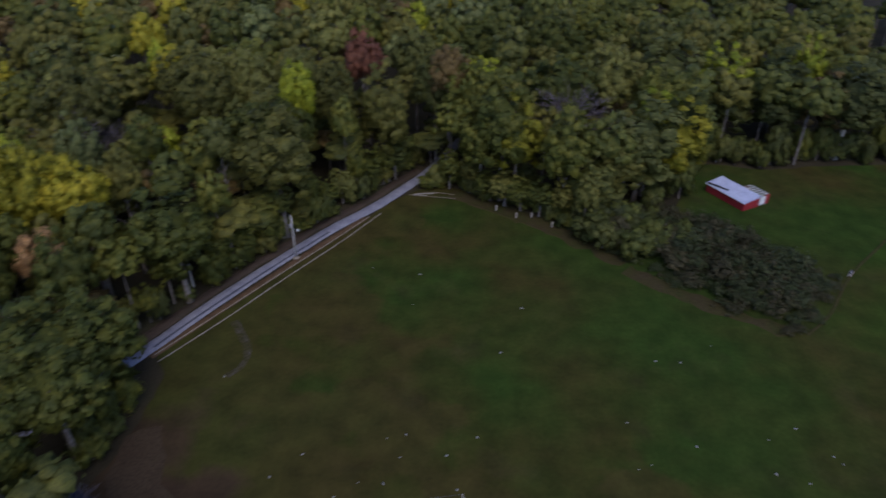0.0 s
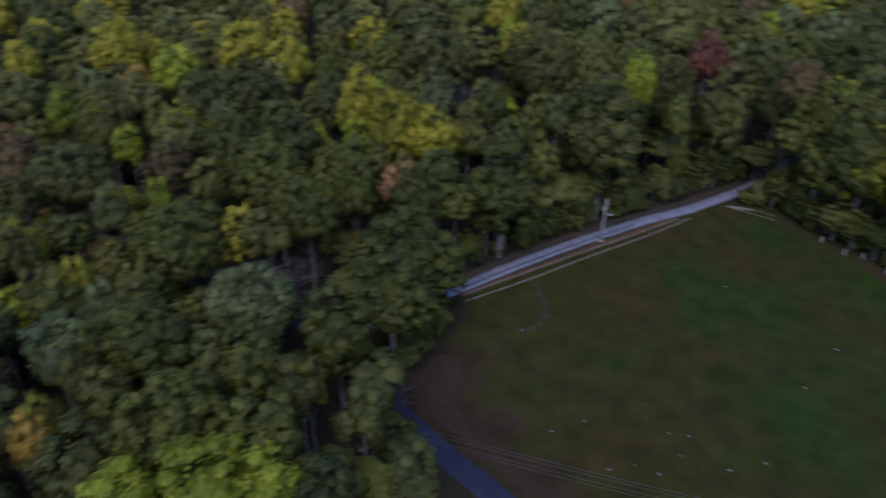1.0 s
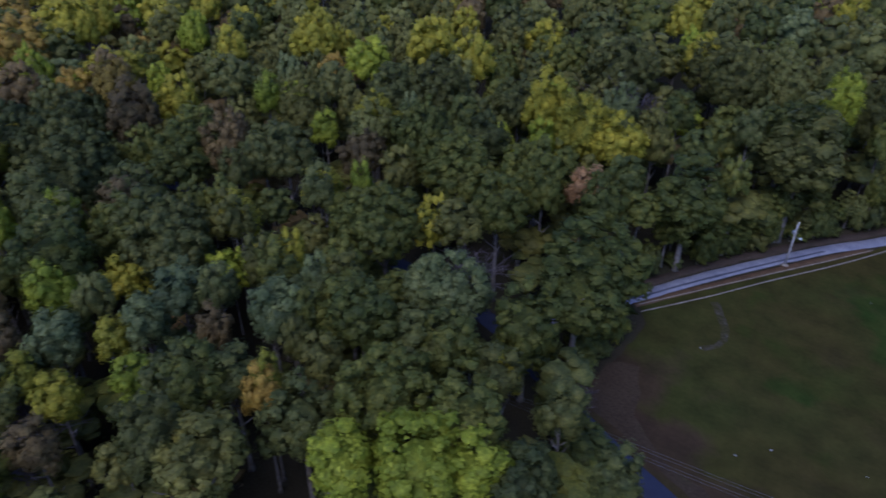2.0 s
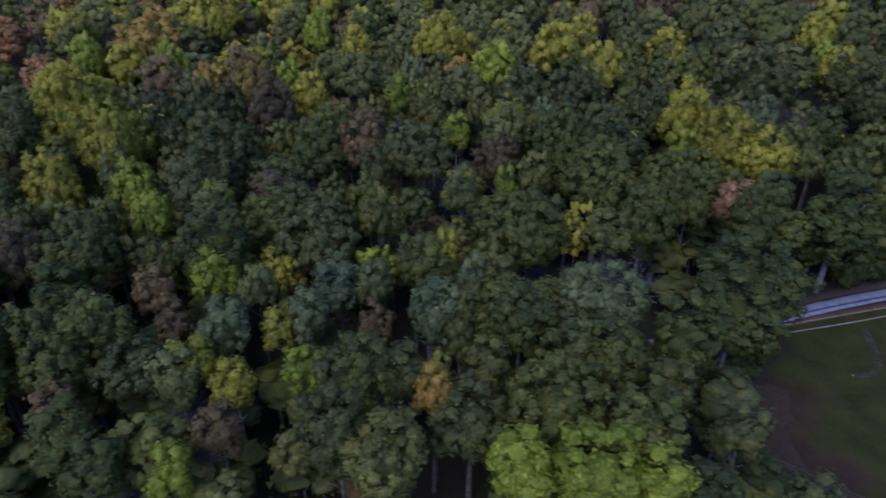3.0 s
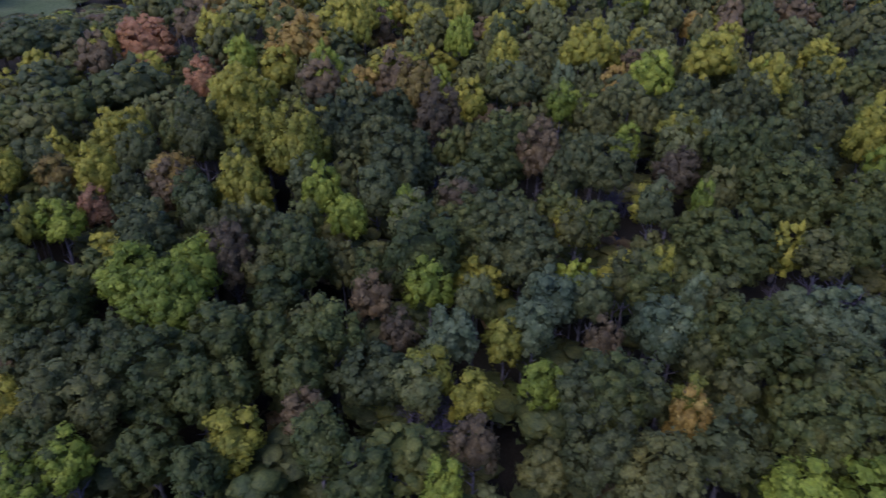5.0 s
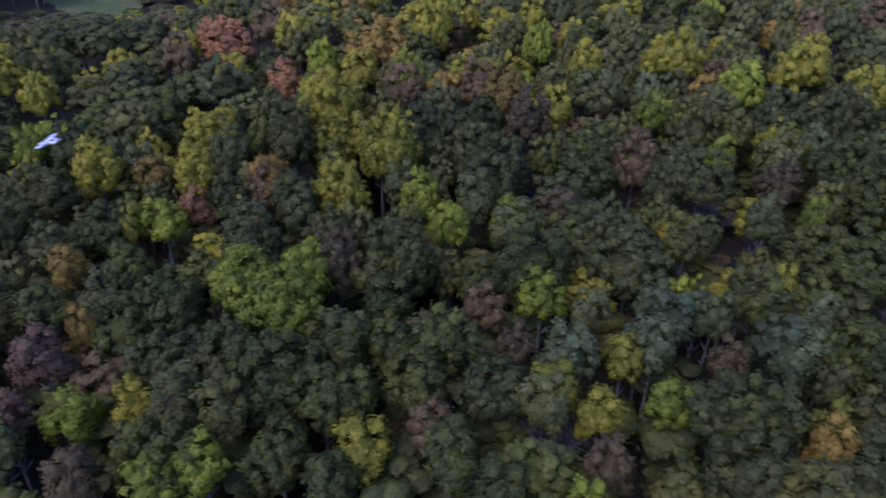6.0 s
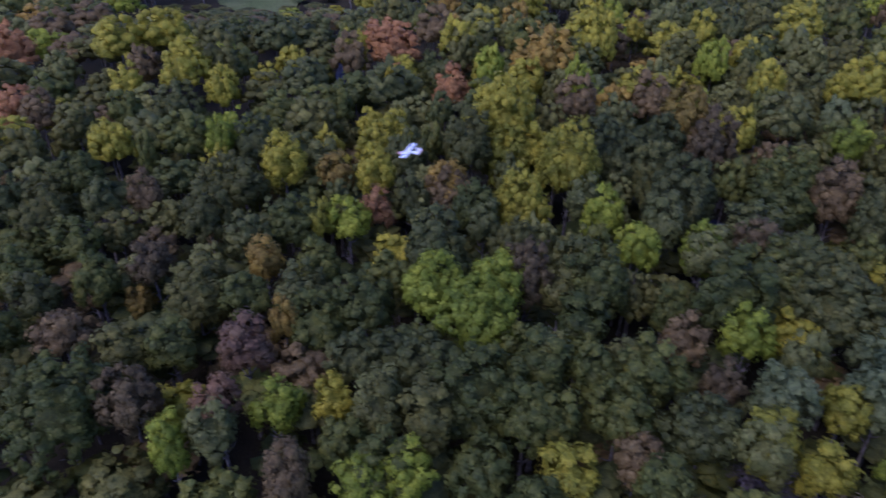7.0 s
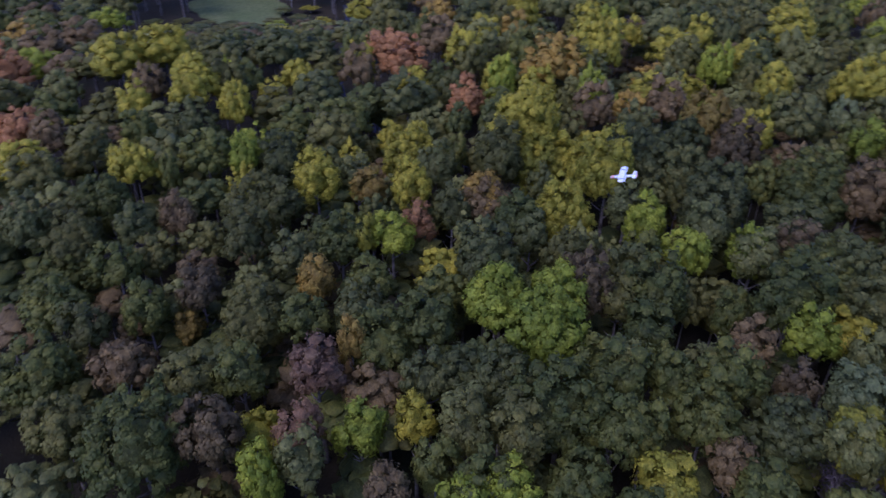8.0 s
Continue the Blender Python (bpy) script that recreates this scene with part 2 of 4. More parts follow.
TREE_LABELS = {
    "green": "tall broadleaf tree with a full mid-green crown in the wood",
    "dark": "tall broadleaf tree with a dense dark bluish-green crown",
    "olive": "tall broadleaf tree with a dull olive-green early autumn crown",
    "yellow": "tall broadleaf tree turning golden yellow in the wood",
    "lime": "bright lime-green broadleaf tree that stands out from the canopy",
    "salmon": "broadleaf tree with a salmon-orange autumn crown at the wood edge",
    "amber": "broadleaf tree with an amber orange autumn crown",
    "rust": "broadleaf tree with a rusty pink-red autumn crown",
    "crimson": "narrow broadleaf tree with a red autumn crown in the wood",
    "mauve": "broadleaf tree with a dusky mauve-red crown",
    "brown": "broadleaf tree with a thinning brown autumn crown",
    "pale": "tree with pale greyish-green leaves in the wood",
    "sea_green": "broadleaf tree with a greyish sea-green crown in the wood",
    "deep_green": "broadleaf tree with a deep green crown in the wood",
    "straw": "broadleaf tree with a faded straw-green crown in the wood",
}
planted = []


def plant(x, y, height, r, colour, spin, form, pale=False, name="tree", label="", group="trees of the wood", category="tree", size=""):
    """One tree: an Empty at its foot with its trunk and its crown."""
    size = size or min(("small", "middle", "large"), key=lambda s: abs(math.log(SIZES[s][0] / r)))
    r0, h0 = SIZES[size][:2]
    (cv, ct, cn), (tv, tf) = FORMS[size, form]
    if (size, form, colour) not in MESHES:
        MESHES[size, form, colour] = array_mesh("crown", cv, ct, materials=[LEAVES[colour]], normals=cn)
    bark = "pale" if pale else "plain"
    if (size, form, bark) not in MESHES:
        MESHES[size, form, bark] = mesh_of("trunk", tv, tf, PALE_BARK if pale else BARK, True)
    ob = thing(name, x, y, ground_height(x, y), spin, label or TREE_LABELS[colour], category, group)
    ob.scale = (r / r0, r / r0, height / h0)
    part("trunk", MESHES[size, form, bark], ob)
    part("crown", MESHES[size, form, colour], ob)
    planted.append((x, y, r))
    return ob


wanted = []


def grove(colour, spots):
    """Notes trees of one hue, each with its place, the height of its top and its radius; they are planted once all are known."""
    for x, y, top, r in spots:
        edge = gap_to(x, y, FIELD[:23]) < (22 if x > 55 else 9.5) or gap_to(x, y, DRIVE[2:9]) < 8
        if gap_to(x, y, DRIVE[:10]) < 4.2 or gap_to(x, y, LANE) < 2.8 or (inside(x, y, FIELD) and y > 85):
            continue
        wanted.append((x, y, top - ground_height(x, y), r, colour, edge))
        planted.append((x, y, r))


# ---- ground ----
def ground_height(x, y):
    """The lie of the land: level at the field, a little uneven in the wood."""
    away = min(max((math.hypot(x - 20, y - 90) - 90) / 120, 0), 1)
    return away * 1.2 * noise.noise(Vector((x * 0.012, y * 0.012, 3.0)))


def smooth_line(points, step=2.0):
    """Points along a smooth curve through the given ones."""
    out = []
    for i in range(len(points) - 1):
        p = [Vector(points[min(max(i + k, 0), len(points) - 1)]) for k in (-1, 0, 1, 2)]
        n = max(int((p[2] - p[1]).length / step), 1)
        for j in range(n):
            t = j / n
            out.append(0.5 * (2 * p[1] + (p[2] - p[0]) * t + (2 * p[0] - 5 * p[1] + 4 * p[2] - p[3]) * t * t + (3 * p[1] - p[0] - 3 * p[2] + p[3]) * t ** 3))
    out.append(Vector(points[-1]))
    return out


def strip(name, points, width, z, material, label, ragged=0.0, thick=0.05, kind="structure", category=""):
    """A ribbon of road or track along points, with slightly uneven edges, a crown and real thickness."""
    line = smooth_line(points)
    verts, faces = [], []
    for i, p in enumerate(line):
        a, b = line[max(i - 1, 0)], line[min(i + 1, len(line) - 1)]
        side = Vector((-(b - a).y, (b - a).x)).normalized()
        for s, lift in ((-1, -thick), (-0.96, 0.0), (0, 0.02), (0.96, 0.0), (1, -thick)):
            w = width / 2 * (1 + ragged * noise.noise(Vector((p.x * 0.35, p.y * 0.35, 5 + s)))) * s
            q = p + side * w
            verts.append((q.x, q.y, ground_height(q.x, q.y) + z + lift))
        if i:
            for k in range(4):
                n = (i - 1) * 5 + k
                faces.append((n, n + 1, n + 6, n + 5))
    me = mesh_of(name, verts, faces, material, True)
    return tagged(new(name, me), label, category or name.replace("_", " "), kind=kind)


def inside(x, y, poly):
    hit, j = False, len(poly) - 1
    for i in range(len(poly)):
        (xa, ya), (xb, yb) = poly[i], poly[j]
        if (ya > y) != (yb > y) and x < (xb - xa) * (y - ya) / (yb - ya) + xa:
            hit = not hit
        j = i
    return hit


def gap_to(x, y, line):
    """Distance from a point to a polyline."""
    best = 1e9
    for (xa, ya), (xb, yb) in zip(line, line[1:]):
        t = min(max(((x - xa) * (xb - xa) + (y - ya) * (yb - ya)) / ((xb - xa) ** 2 + (yb - ya) ** 2), 0), 1)
        best = min(best, math.hypot(x - xa - t * (xb - xa), y - ya - t * (yb - ya)))
    return best


FIELD = [(-46, 57), (-50, 63), (-48, 70), (-47, 86), (-50, 91), (-42, 102), (-32, 117), (-23, 130), (-14, 143), (-7, 151), (2, 153), (11, 146), (18, 141), (26, 135),
         (34, 128), (46, 132), (56, 144), (63, 158), (70, 166), (84, 163), (100, 165), (118, 166), (180, 172), (300, 120), (300, -80), (60, -80), (-5, 20), (-28, 47)]
LANE = [(60, -5), (20, 26), (-8, 42), (-29, 50.5), (-37, 53.5), (-46, 57.5), (-56, 63), (-68, 69), (-86, 73), (-119, 76), (-150, 72), (-190, 58), (-225, 38), (-250, 31), (-300, 40), (-376, 87), (-420, 110)]
DRIVE = [(-66, 69), (-60, 80), (-51.4, 93), (-46.2, 102), (-40.1, 111.6), (-33, 122), (-25, 133), (-15.5, 144.2), (-8, 155), (-3.6, 162), (2, 175), (12, 200), (20, 240)]

FLOOR = surface("leaf_litter", [(0.3, (0.026, 0.022, 0.013)), (0.55, (0.044, 0.036, 0.020)), (0.8, (0.028, 0.034, 0.015))], 0.08, 0.95, 3.0, 0.5, 0.1)
bm = bmesh.new()
bmesh.ops.create_grid(bm, x_segments=160, y_segments=160, size=1200)
for v in bm.verts:
    v.co.x -= 120
    v.co.y += 80
    v.co.z = ground_height(v.co.x, v.co.y) - 0.02 if math.hypot(v.co.x + 120, v.co.y - 80) < 700 else -0.3
me = bpy.data.meshes.new("ground")
bm.to_mesh(me)
bm.free()
me.materials.append(FLOOR)
tagged(new("ground", me), "dark woodland ground covered in leaf litter", "ground", kind="structure")

# the mown field: mottled turf, greener in its middle, brownish and bare towards the lane and the drive
def turf_material(name, green, lush):
    mat, tree, shader = nodes_of(name, 0.95)
    big = ramp_node(tree, noise_node(tree, 0.034, 6.0), [(0.34, (0.0500, 0.0375, 0.0120)), (0.48, (0.0405, 0.0415, 0.0100)), (0.62, green)])
    worn = ramp_node(tree, noise_node(tree, 0.085, 7.0), [(0.56, (0, 0, 0)), (0.76, (0.8, 0.8, 0.8))])
    c = mix_node(tree, worn, big, (0.0500, 0.0390, 0.0160))
    co = tree.nodes.new("ShaderNodeTexCoord")
    middle = tree.nodes.new("ShaderNodeVectorMath")
    middle.operation = "DISTANCE"
    middle.inputs[1].default_value = (58, 116, 0)
    tree.links.new(co.outputs["Object"], middle.inputs[0])
    far = tree.nodes.new("ShaderNodeMath")
    far.operation = "MULTIPLY_ADD"
    far.inputs[1].default_value = 0.0064
    tree.links.new(middle.outputs["Value"], far.inputs[0])
    tree.links.new(noise_node(tree, 0.05, 5.0), far.inputs[2])
    c = mix_node(tree, ramp_node(tree, far.outputs[0], [(0.62, (lush, lush, lush)), (0.97, (0, 0, 0))]), c, green)
    c = mix_node(tree, ramp_node(tree, far.outputs[0], [(0.96, (0, 0, 0)), (1.28, (0.6, 0.6, 0.6))]), c, (0.052, 0.042, 0.013))
    edge = noise_node(tree, 0.12, 6.0)
    for spot, reach in (((-45, 68, 0), 13.0), ((-35, 58, 0), 11.0), ((-23, 54, 0), 8.0), ((-12, 49, 0), 6.0)):
        gap = tree.nodes.new("ShaderNodeVectorMath")
        gap.operation = "DISTANCE"
        gap.inputs[1].default_value = spot
        tree.links.new(co.outputs["Object"], gap.inputs[0])
        bare = tree.nodes.new("ShaderNodeMath")
        bare.operation = "MULTIPLY_ADD"
        bare.inputs[1].default_value = 0.5 / reach
        tree.links.new(gap.outputs["Value"], bare.inputs[0])
        tree.links.new(edge, bare.inputs[2])
        c = mix_node(tree, ramp_node(tree, bare.outputs[0], [(0.72, (0.85, 0.85, 0.85)), (1.02, (0, 0, 0))]), c, (0.0480, 0.0310, 0.0190))
    blades = noise_node(tree, 1.3, 9.0)
    c = mix_node(tree, 1.0, c, ramp_node(tree, blades, [(0.3, (0.90, 0.90, 0.91)), (0.7, (1.10, 1.10, 1.09))]), "MULTIPLY")
    c = mix_node(tree, 1.0, c, ramp_node(tree, noise_node(tree, 0.22, 6.0), [(0.32, (0.78, 0.78, 0.84)), (0.68, (1.22, 1.20, 1.14))]), "MULTIPLY")
    tree.links.new(c, shader.inputs["Base Color"])
    bump_node(tree, shader, blades, 0.06, 0.04)
    shader.inputs["Specular IOR Level"].default_value = 0.02
    return mat


turf = turf_material("turf", (0.0285, 0.0500, 0.0095), 0.7)


def flat_patch(name, poly, z, material, label, wobble=0.6):
    """A patch of ground with a soft uneven outline."""
    line = smooth_line([Vector(p) for p in poly] + [Vector(poly[0])], 2.0)[:-1]
    bm = bmesh.new()
    for p in line:
        bm.verts.new((p.x + wobble * noise.noise(Vector((p.x * 0.3, p.y * 0.3, 1))), p.y + wobble * noise.noise(Vector((p.x * 0.3, p.y * 0.3, 9))), z))
    bm.faces.new(bm.verts)
    bmesh.ops.triangulate(bm, faces=bm.faces[:])
    me = bpy.data.meshes.new(name)
    bm.to_mesh(me)
    bm.free()
    me.materials.append(material)
    return tagged(new(name, me), label, name.replace("_", " "), kind="structure")


flat_patch("field", FIELD, 0.05, turf, "mown field of dark green grass with brownish worn patches")
ASPHALT = surface("asphalt", [(0.35, (0.022, 0.024, 0.046)), (0.7, (0.032, 0.035, 0.060))], 0.4, 0.75, 20.0, 0.3, 0.01)
GRAVEL = surface("gravel", [(0.3, (0.175, 0.175, 0.220)), (0.7, (0.27, 0.265, 0.30))], 0.5, 0.9, 9.0, 0.6, 0.03)
DIRT = surface("pale_dirt", [(0.3, (0.21, 0.175, 0.135)), (0.7, (0.33, 0.285, 0.225))], 0.6, 0.95, 8.0, 0.4, 0.03)
strip("lane", LANE, 3.8, 0.13, ASPHALT, "narrow blue-grey asphalt lane that runs into the wood", 0.04, category="road")
strip("driveway", DRIVE, 3.0, 0.11, GRAVEL, "pale grey gravel driveway along the edge of the wood", 0.12, category="road")

# ---- trees that can be told apart ----
grove("amber", [
    (-218.9, 64.4, 34.0, 7.5), (-166.7, 62.7, 33.2, 5.0), (-73.9, 21.4, 23.9, 2.4), (-175.4, 5.9, 25.3, 4.8), (-191.5, -10.3, 25.0, 3.3),
    (-174.1, -32.1, 20.0, 2.9), (-177.8, -52.5, 15.9, 2.1),
])
grove("green", [
    (-61.3, 71.6, 23.9, 5.8), (-53.3, 67.4, 23.3, 5.6), (-55.3, 63.4, 24.6, 5.8), (-54.7, 79.8, 22.5, 6.5),
])
grove("deep_green", [
    (-47.5, 51.0, 12.0, 3.2), (-43.0, 48.2, 11.0, 3.0), (-39.0, 45.0, 12.0, 3.2), (-50.5, 55.5, 10.0, 2.6),
])
grove("dark", [
    (-149.3, 43.1, 27.2, 6.8), (-168.7, 39.8, 29.0, 6.2), (-107.1, -0.1, 22.3, 4.5), (-120.7, 104.2, 30.7, 7.3), (-127.1, 71.5, 25.5, 5.9),
    (-119.7, 36.5, 25.6, 6.6), (-65.0, 43.1, 24.2, 5.5), (-157.6, -8.0, 25.7, 5.0), (-135.2, -23.2, 22.9, 4.1), (-242.8, 32.2, 23.8, 7.5),
    (-285.9, 24.1, 28.6, 7.5), (-167.6, 47.8, 26.7, 6.2), (-166.3, 54.4, 29.2, 5.7), (-132.2, 41.8, 24.0, 5.4), (-185.9, -25.7, 20.7, 4.2),
    (-139.9, -26.5, 22.0, 3.0), (-85.6, 17.8, 23.9, 4.6),
])
grove("green", [
    (-140.5, 62.9, 28.5, 7.5), (-116.6, -3.7, 24.9, 3.5), (-120.1, -6.9, 25.3, 2.8), (-126.5, -21.0, 24.9, 6.5), (-82.6, 17.9, 24.1, 4.2),
    (-61.0, 30.2, 26.8, 5.6), (-51.4, 33.2, 26.2, 4.8), (-73.5, 39.4, 26.2, 5.0), (-87.3, 60.6, 27.0, 7.5), (-87.3, 84.8, 28.5, 7.5),
    (-75.3, 92.2, 27.9, 6.8), (-146.1, 87.7, 26.4, 3.4), (-104.7, 89.1, 28.4, 3.0), (-99.9, 94.0, 26.9, 4.2), (-134.2, 6.4, 26.0, 4.6),
    (-120.2, 21.2, 27.7, 5.3), (-162.6, 4.3, 26.3, 3.5), (-165.6, -26.0, 23.3, 4.1),
])
grove("green", [
    (-151.3, -24.5, 24.3, 4.9), (-151.9, -32.2, 23.1, 4.8), (-126.1, 14.3, 22.3, 2.5), (-116.2, -0.2, 25.5, 3.4), (-124.6, -12.4, 25.8, 3.6),
    (-119.3, -18.8, 25.1, 4.1), (-117.2, -26.7, 21.0, 4.0), (-152.1, -66.5, 24.7, 6.7), (-204.2, -66.9, 17.8, 5.7), (-229.3, 4.7, 25.2, 6.4),
    (-99.9, 90.0, 30.9, 5.7), (-123.0, 34.9, 25.4, 6.3), (-93.6, 62.5, 25.0, 5.9), (-93.1, 88.1, 26.3, 7.5), (-74.8, 86.6, 23.5, 5.2),
    (-77.1, 41.1, 23.3, 5.2), (-40.9, 115.0, 26.1, 4.5), (-49.0, 106.1, 27.0, 6.5),
])
grove("green", [
    (13.7, 146.8, 34.0, 5.8), (27.5, 138.5, 28.6, 5.3), (9.0, 150.0, 25.6, 5.4),
])
grove("lime", [
    (-133.2, 29.4, 25.6, 4.0), (-140.4, 21.2, 24.6, 3.2), (-114.7, 17.1, 24.5, 3.0), (-139.0, -12.8, 26.1, 5.0), (-140.5, -7.6, 27.0, 3.5),
    (-90.6, 15.0, 21.8, 2.9), (-52.2, 24.6, 25.4, 5.5), (-46.8, 27.4, 23.6, 3.4), (-97.7, 72.2, 22.8, 2.7), (-136.3, 113.2, 30.8, 5.8), (-123.5, 84.1, 24.3, 3.1),
    (-191.9, 103.1, 30.8, 3.7), (-226.2, -23.1, 23.1, 2.9), (-174.4, -16.0, 24.4, 3.7), (-146.8, -14.9, 26.9, 5.3), (-135.9, -13.0, 27.1, 4.2),
    (-139.7, -42.9, 20.4, 2.9), (-137.4, -56.5, 22.6, 1.7), (-122.4, -39.3, 21.7, 2.9), (-120.6, -34.6, 22.4, 2.9), (-195.9, 105.1, 29.8, 3.8),
])
grove("lime", [
    (-32.9, 149.2, 34.0, 4.4),
])
grove("mauve", [
    (-151.1, -43.1, 23.4, 3.5), (-142.4, -49.9, 23.1, 2.8),
])
grove("brown", [
    (-156.9, 60.0, 29.7, 5.0), (-134.6, 68.7, 27.2, 3.0), (-108.9, 80.0, 24.6, 4.6), (-141.4, -1.1, 25.7, 3.8), (-89.4, 26.2, 23.0, 2.3),
    (-126.4, -46.9, 22.8, 2.5), (-108.4, -10.3, 21.4, 2.8), (-175.3, -63.8, 17.0, 4.2), (-189.7, -46.7, 18.8, 3.6), (-148.5, -59.0, 23.5, 4.0),
    (-335.5, -44.8, 28.6, 7.5), (-185.7, 72.6, 29.1, 5.9), (-192.3, 52.7, 28.4, 5.3), (-141.5, 73.5, 24.4, 4.0), (1.5, 166.4, 32.5, 5.0),
])
grove("olive", [
    (-77.6, 8.8, 24.9, 4.1), (-71.5, 10.4, 25.5, 5.2), (-110.3, 107.9, 33.8, 6.6), (-133.0, 87.3, 28.9, 5.8), (-81.3, 145.1, 34.0, 7.5),
    (-199.9, -30.1, 25.2, 5.6), (-184.0, 16.6, 30.3, 5.2), (-125.4, -29.1, 24.4, 3.3), (-129.7, -33.4, 24.6, 3.0), (-171.5, -43.7, 20.8, 4.6),
    (-215.6, -61.5, 22.1, 5.4), (-210.5, -43.3, 19.8, 3.6), (-269.1, -11.7, 31.9, 6.6), (-288.1, -62.8, 26.6, 7.0), (-34.9, 130.1, 34.0, 7.5),
    (-56.0, 154.4, 34.0, 7.1), (-14.0, 156.6, 32.3, 5.4),
])
grove("rust", [
    (-269.4, 42.7, 28.0, 7.5), (-220.0, 35.4, 27.7, 4.8), (-176.3, -9.4, 23.1, 2.9), (-308.2, -58.6, 29.5, 6.1),
    (-251.4, 36.6, 31.5, 7.0),
])
grove("brown", [
    (-111.1, 7.5, 22.1, 2.6), (-119.4, 9.6, 23.5, 3.1),
])
grove("salmon", [
    (-64.6, 91.6, 25.6, 3.2),
])
grove("crimson", [
    (-20.4, 170.7, 35.0, 3.2),
])
grove("pale", [
    (-103.1, 30.9, 21.6, 3.3), (-98.2, 34.0, 22.1, 3.0), (-106.3, 12.6, 22.1, 3.2), (-89.0, 39.3, 19.7, 3.9), (-100.3, 22.6, 22.8, 2.8),
    (-99.1, 28.0, 23.7, 3.5),
])
grove("yellow", [
    (-245.3, 55.2, 30.6, 5.9), (-190.3, 28.6, 33.2, 6.7), (-161.8, 25.2, 32.4, 4.8), (-160.7, 12.6, 28.5, 5.8), (-100.0, 17.8, 22.1, 3.0),
    (-101.6, 4.2, 22.6, 3.3), (-95.6, 6.6, 21.5, 2.9), (-111.2, -18.6, 21.3, 3.4), (-77.8, 72.6, 23.9, 4.6), (-105.2, 64.7, 23.9, 3.7),
    (-110.4, 48.3, 23.7, 3.4), (-98.6, 44.3, 21.4, 2.8), (-92.2, 76.3, 25.8, 2.7), (-73.6, 108.5, 31.0, 6.2), (-66.0, 108.6, 29.6, 5.2),
    (-112.8, 126.2, 32.8, 5.1), (-129.9, 131.5, 34.0, 6.2), (-156.5, 115.6, 33.9, 5.5), (-114.9, 90.5, 27.8, 4.3), (-84.4, 112.4, 32.1, 4.5),
])
grove("yellow", [
    (-211.5, 107.0, 31.2, 6.4), (-174.0, 101.0, 30.6, 4.7), (-219.8, 79.2, 34.0, 6.1), (-201.6, 5.9, 26.2, 7.0), (-244.7, -64.3, 24.8, 5.7),
    (-232.7, -46.2, 24.5, 4.0), (-197.7, -18.9, 29.2, 5.0), (-185.0, -4.9, 28.0, 4.3), (-186.5, 28.6, 33.6, 6.1), (-137.4, -36.1, 20.2, 2.6),
    (-261.3, -21.6, 32.5, 6.0), (-293.0, -31.5, 33.3, 7.5), (-293.6, -18.7, 34.0, 7.5), (-255.1, -13.2, 24.5, 3.9), (-260.8, 27.6, 28.7, 4.8),
    (-226.0, 51.3, 27.6, 4.0), (-216.5, 82.8, 34.0, 4.7), (-218.1, 182.3, 28.2, 7.5), (-191.9, 77.4, 26.8, 7.5), (-116.2, 92.7, 27.2, 3.8),
])
grove("yellow", [
    (-52.6, 43.7, 20.7, 2.2), (17.0, 146.0, 27.8, 4.9),
])


grove("straw", [
    (-302.8, -15.9, 29.7, 8.0), (-192.2, 6.1, 27.1, 4.1), (-216.4, -68.4, 24.7, 4.1), (-158.1, 2.2, 25.8, 2.9), (-131.1, 27.5, 26.2, 3.7), (-132.6, -32.0, 23.0, 3.2),
    (-126.4, -9.0, 24.1, 3.0), (-138.7, -51.5, 22.1, 3.0), (-100.6, 1.7, 23.7, 3.0), (-113.7, 117.5, 29.8, 5.3), (-112.8, 87.2, 28.5, 4.7), (-154.6, 22.9, 26.7, 3.7),
    (-141.6, 28.9, 26.6, 3.6), (-102.6, 60.7, 27.0, 3.0), (-107.9, 19.6, 25.0, 2.5), (-94.8, 31.2, 25.2, 2.5), (-86.8, 153.0, 30.9, 5.8), (-46.3, 163.2, 30.8, 6.9),
    (-35.6, 165.3, 30.8, 6.1), (-45.8, 129.7, 29.2, 3.0), (-51.3, 167.1, 31.1, 7.0), (-32.4, 196.1, 32.2, 6.3), (-7.5, 187.4, 31.5, 6.1), (-8.4, 154.3, 29.8, 5.9),
])
grove("straw", [
    (61.8, 185.6, 30.5, 8.0), (42.1, 170.7, 29.9, 7.1), (45.7, 144.5, 28.2, 7.5), (-24.7, 116.4, 28.0, 3.7),
])
grove("olive", [
    (-302.7, -33.8, 28.6, 8.0), (-241.1, 52.9, 29.4, 4.9), (-186.7, 19.9, 26.9, 5.4), (-218.0, -4.0, 26.9, 5.8), (-237.0, -63.4, 25.1, 5.2), (-207.4, -62.6, 23.9, 4.5),
    (-195.9, -28.0, 25.1, 3.7), (-189.2, -37.0, 24.4, 4.5), (-137.8, 2.5, 24.5, 3.5), (-167.5, -45.6, 23.1, 4.2), (-128.1, -27.5, 22.5, 3.1), (-161.5, -73.5, 21.3, 4.2),
    (-180.2, -66.7, 22.5, 3.3), (-160.4, -57.5, 22.2, 3.4), (-247.6, -50.7, 26.1, 5.7), (-174.1, -3.0, 25.5, 3.1), (-150.8, 3.2, 25.0, 3.8), (-204.2, 103.0, 30.1, 5.9),
    (-121.0, 57.1, 26.7, 2.7), (-108.3, 45.7, 25.8, 2.9), (-76.1, 67.4, 26.0, 3.7), (-95.0, 40.3, 25.1, 2.6), (-81.3, 45.0, 24.9, 2.5), (-77.6, 30.7, 24.0, 2.0),
])
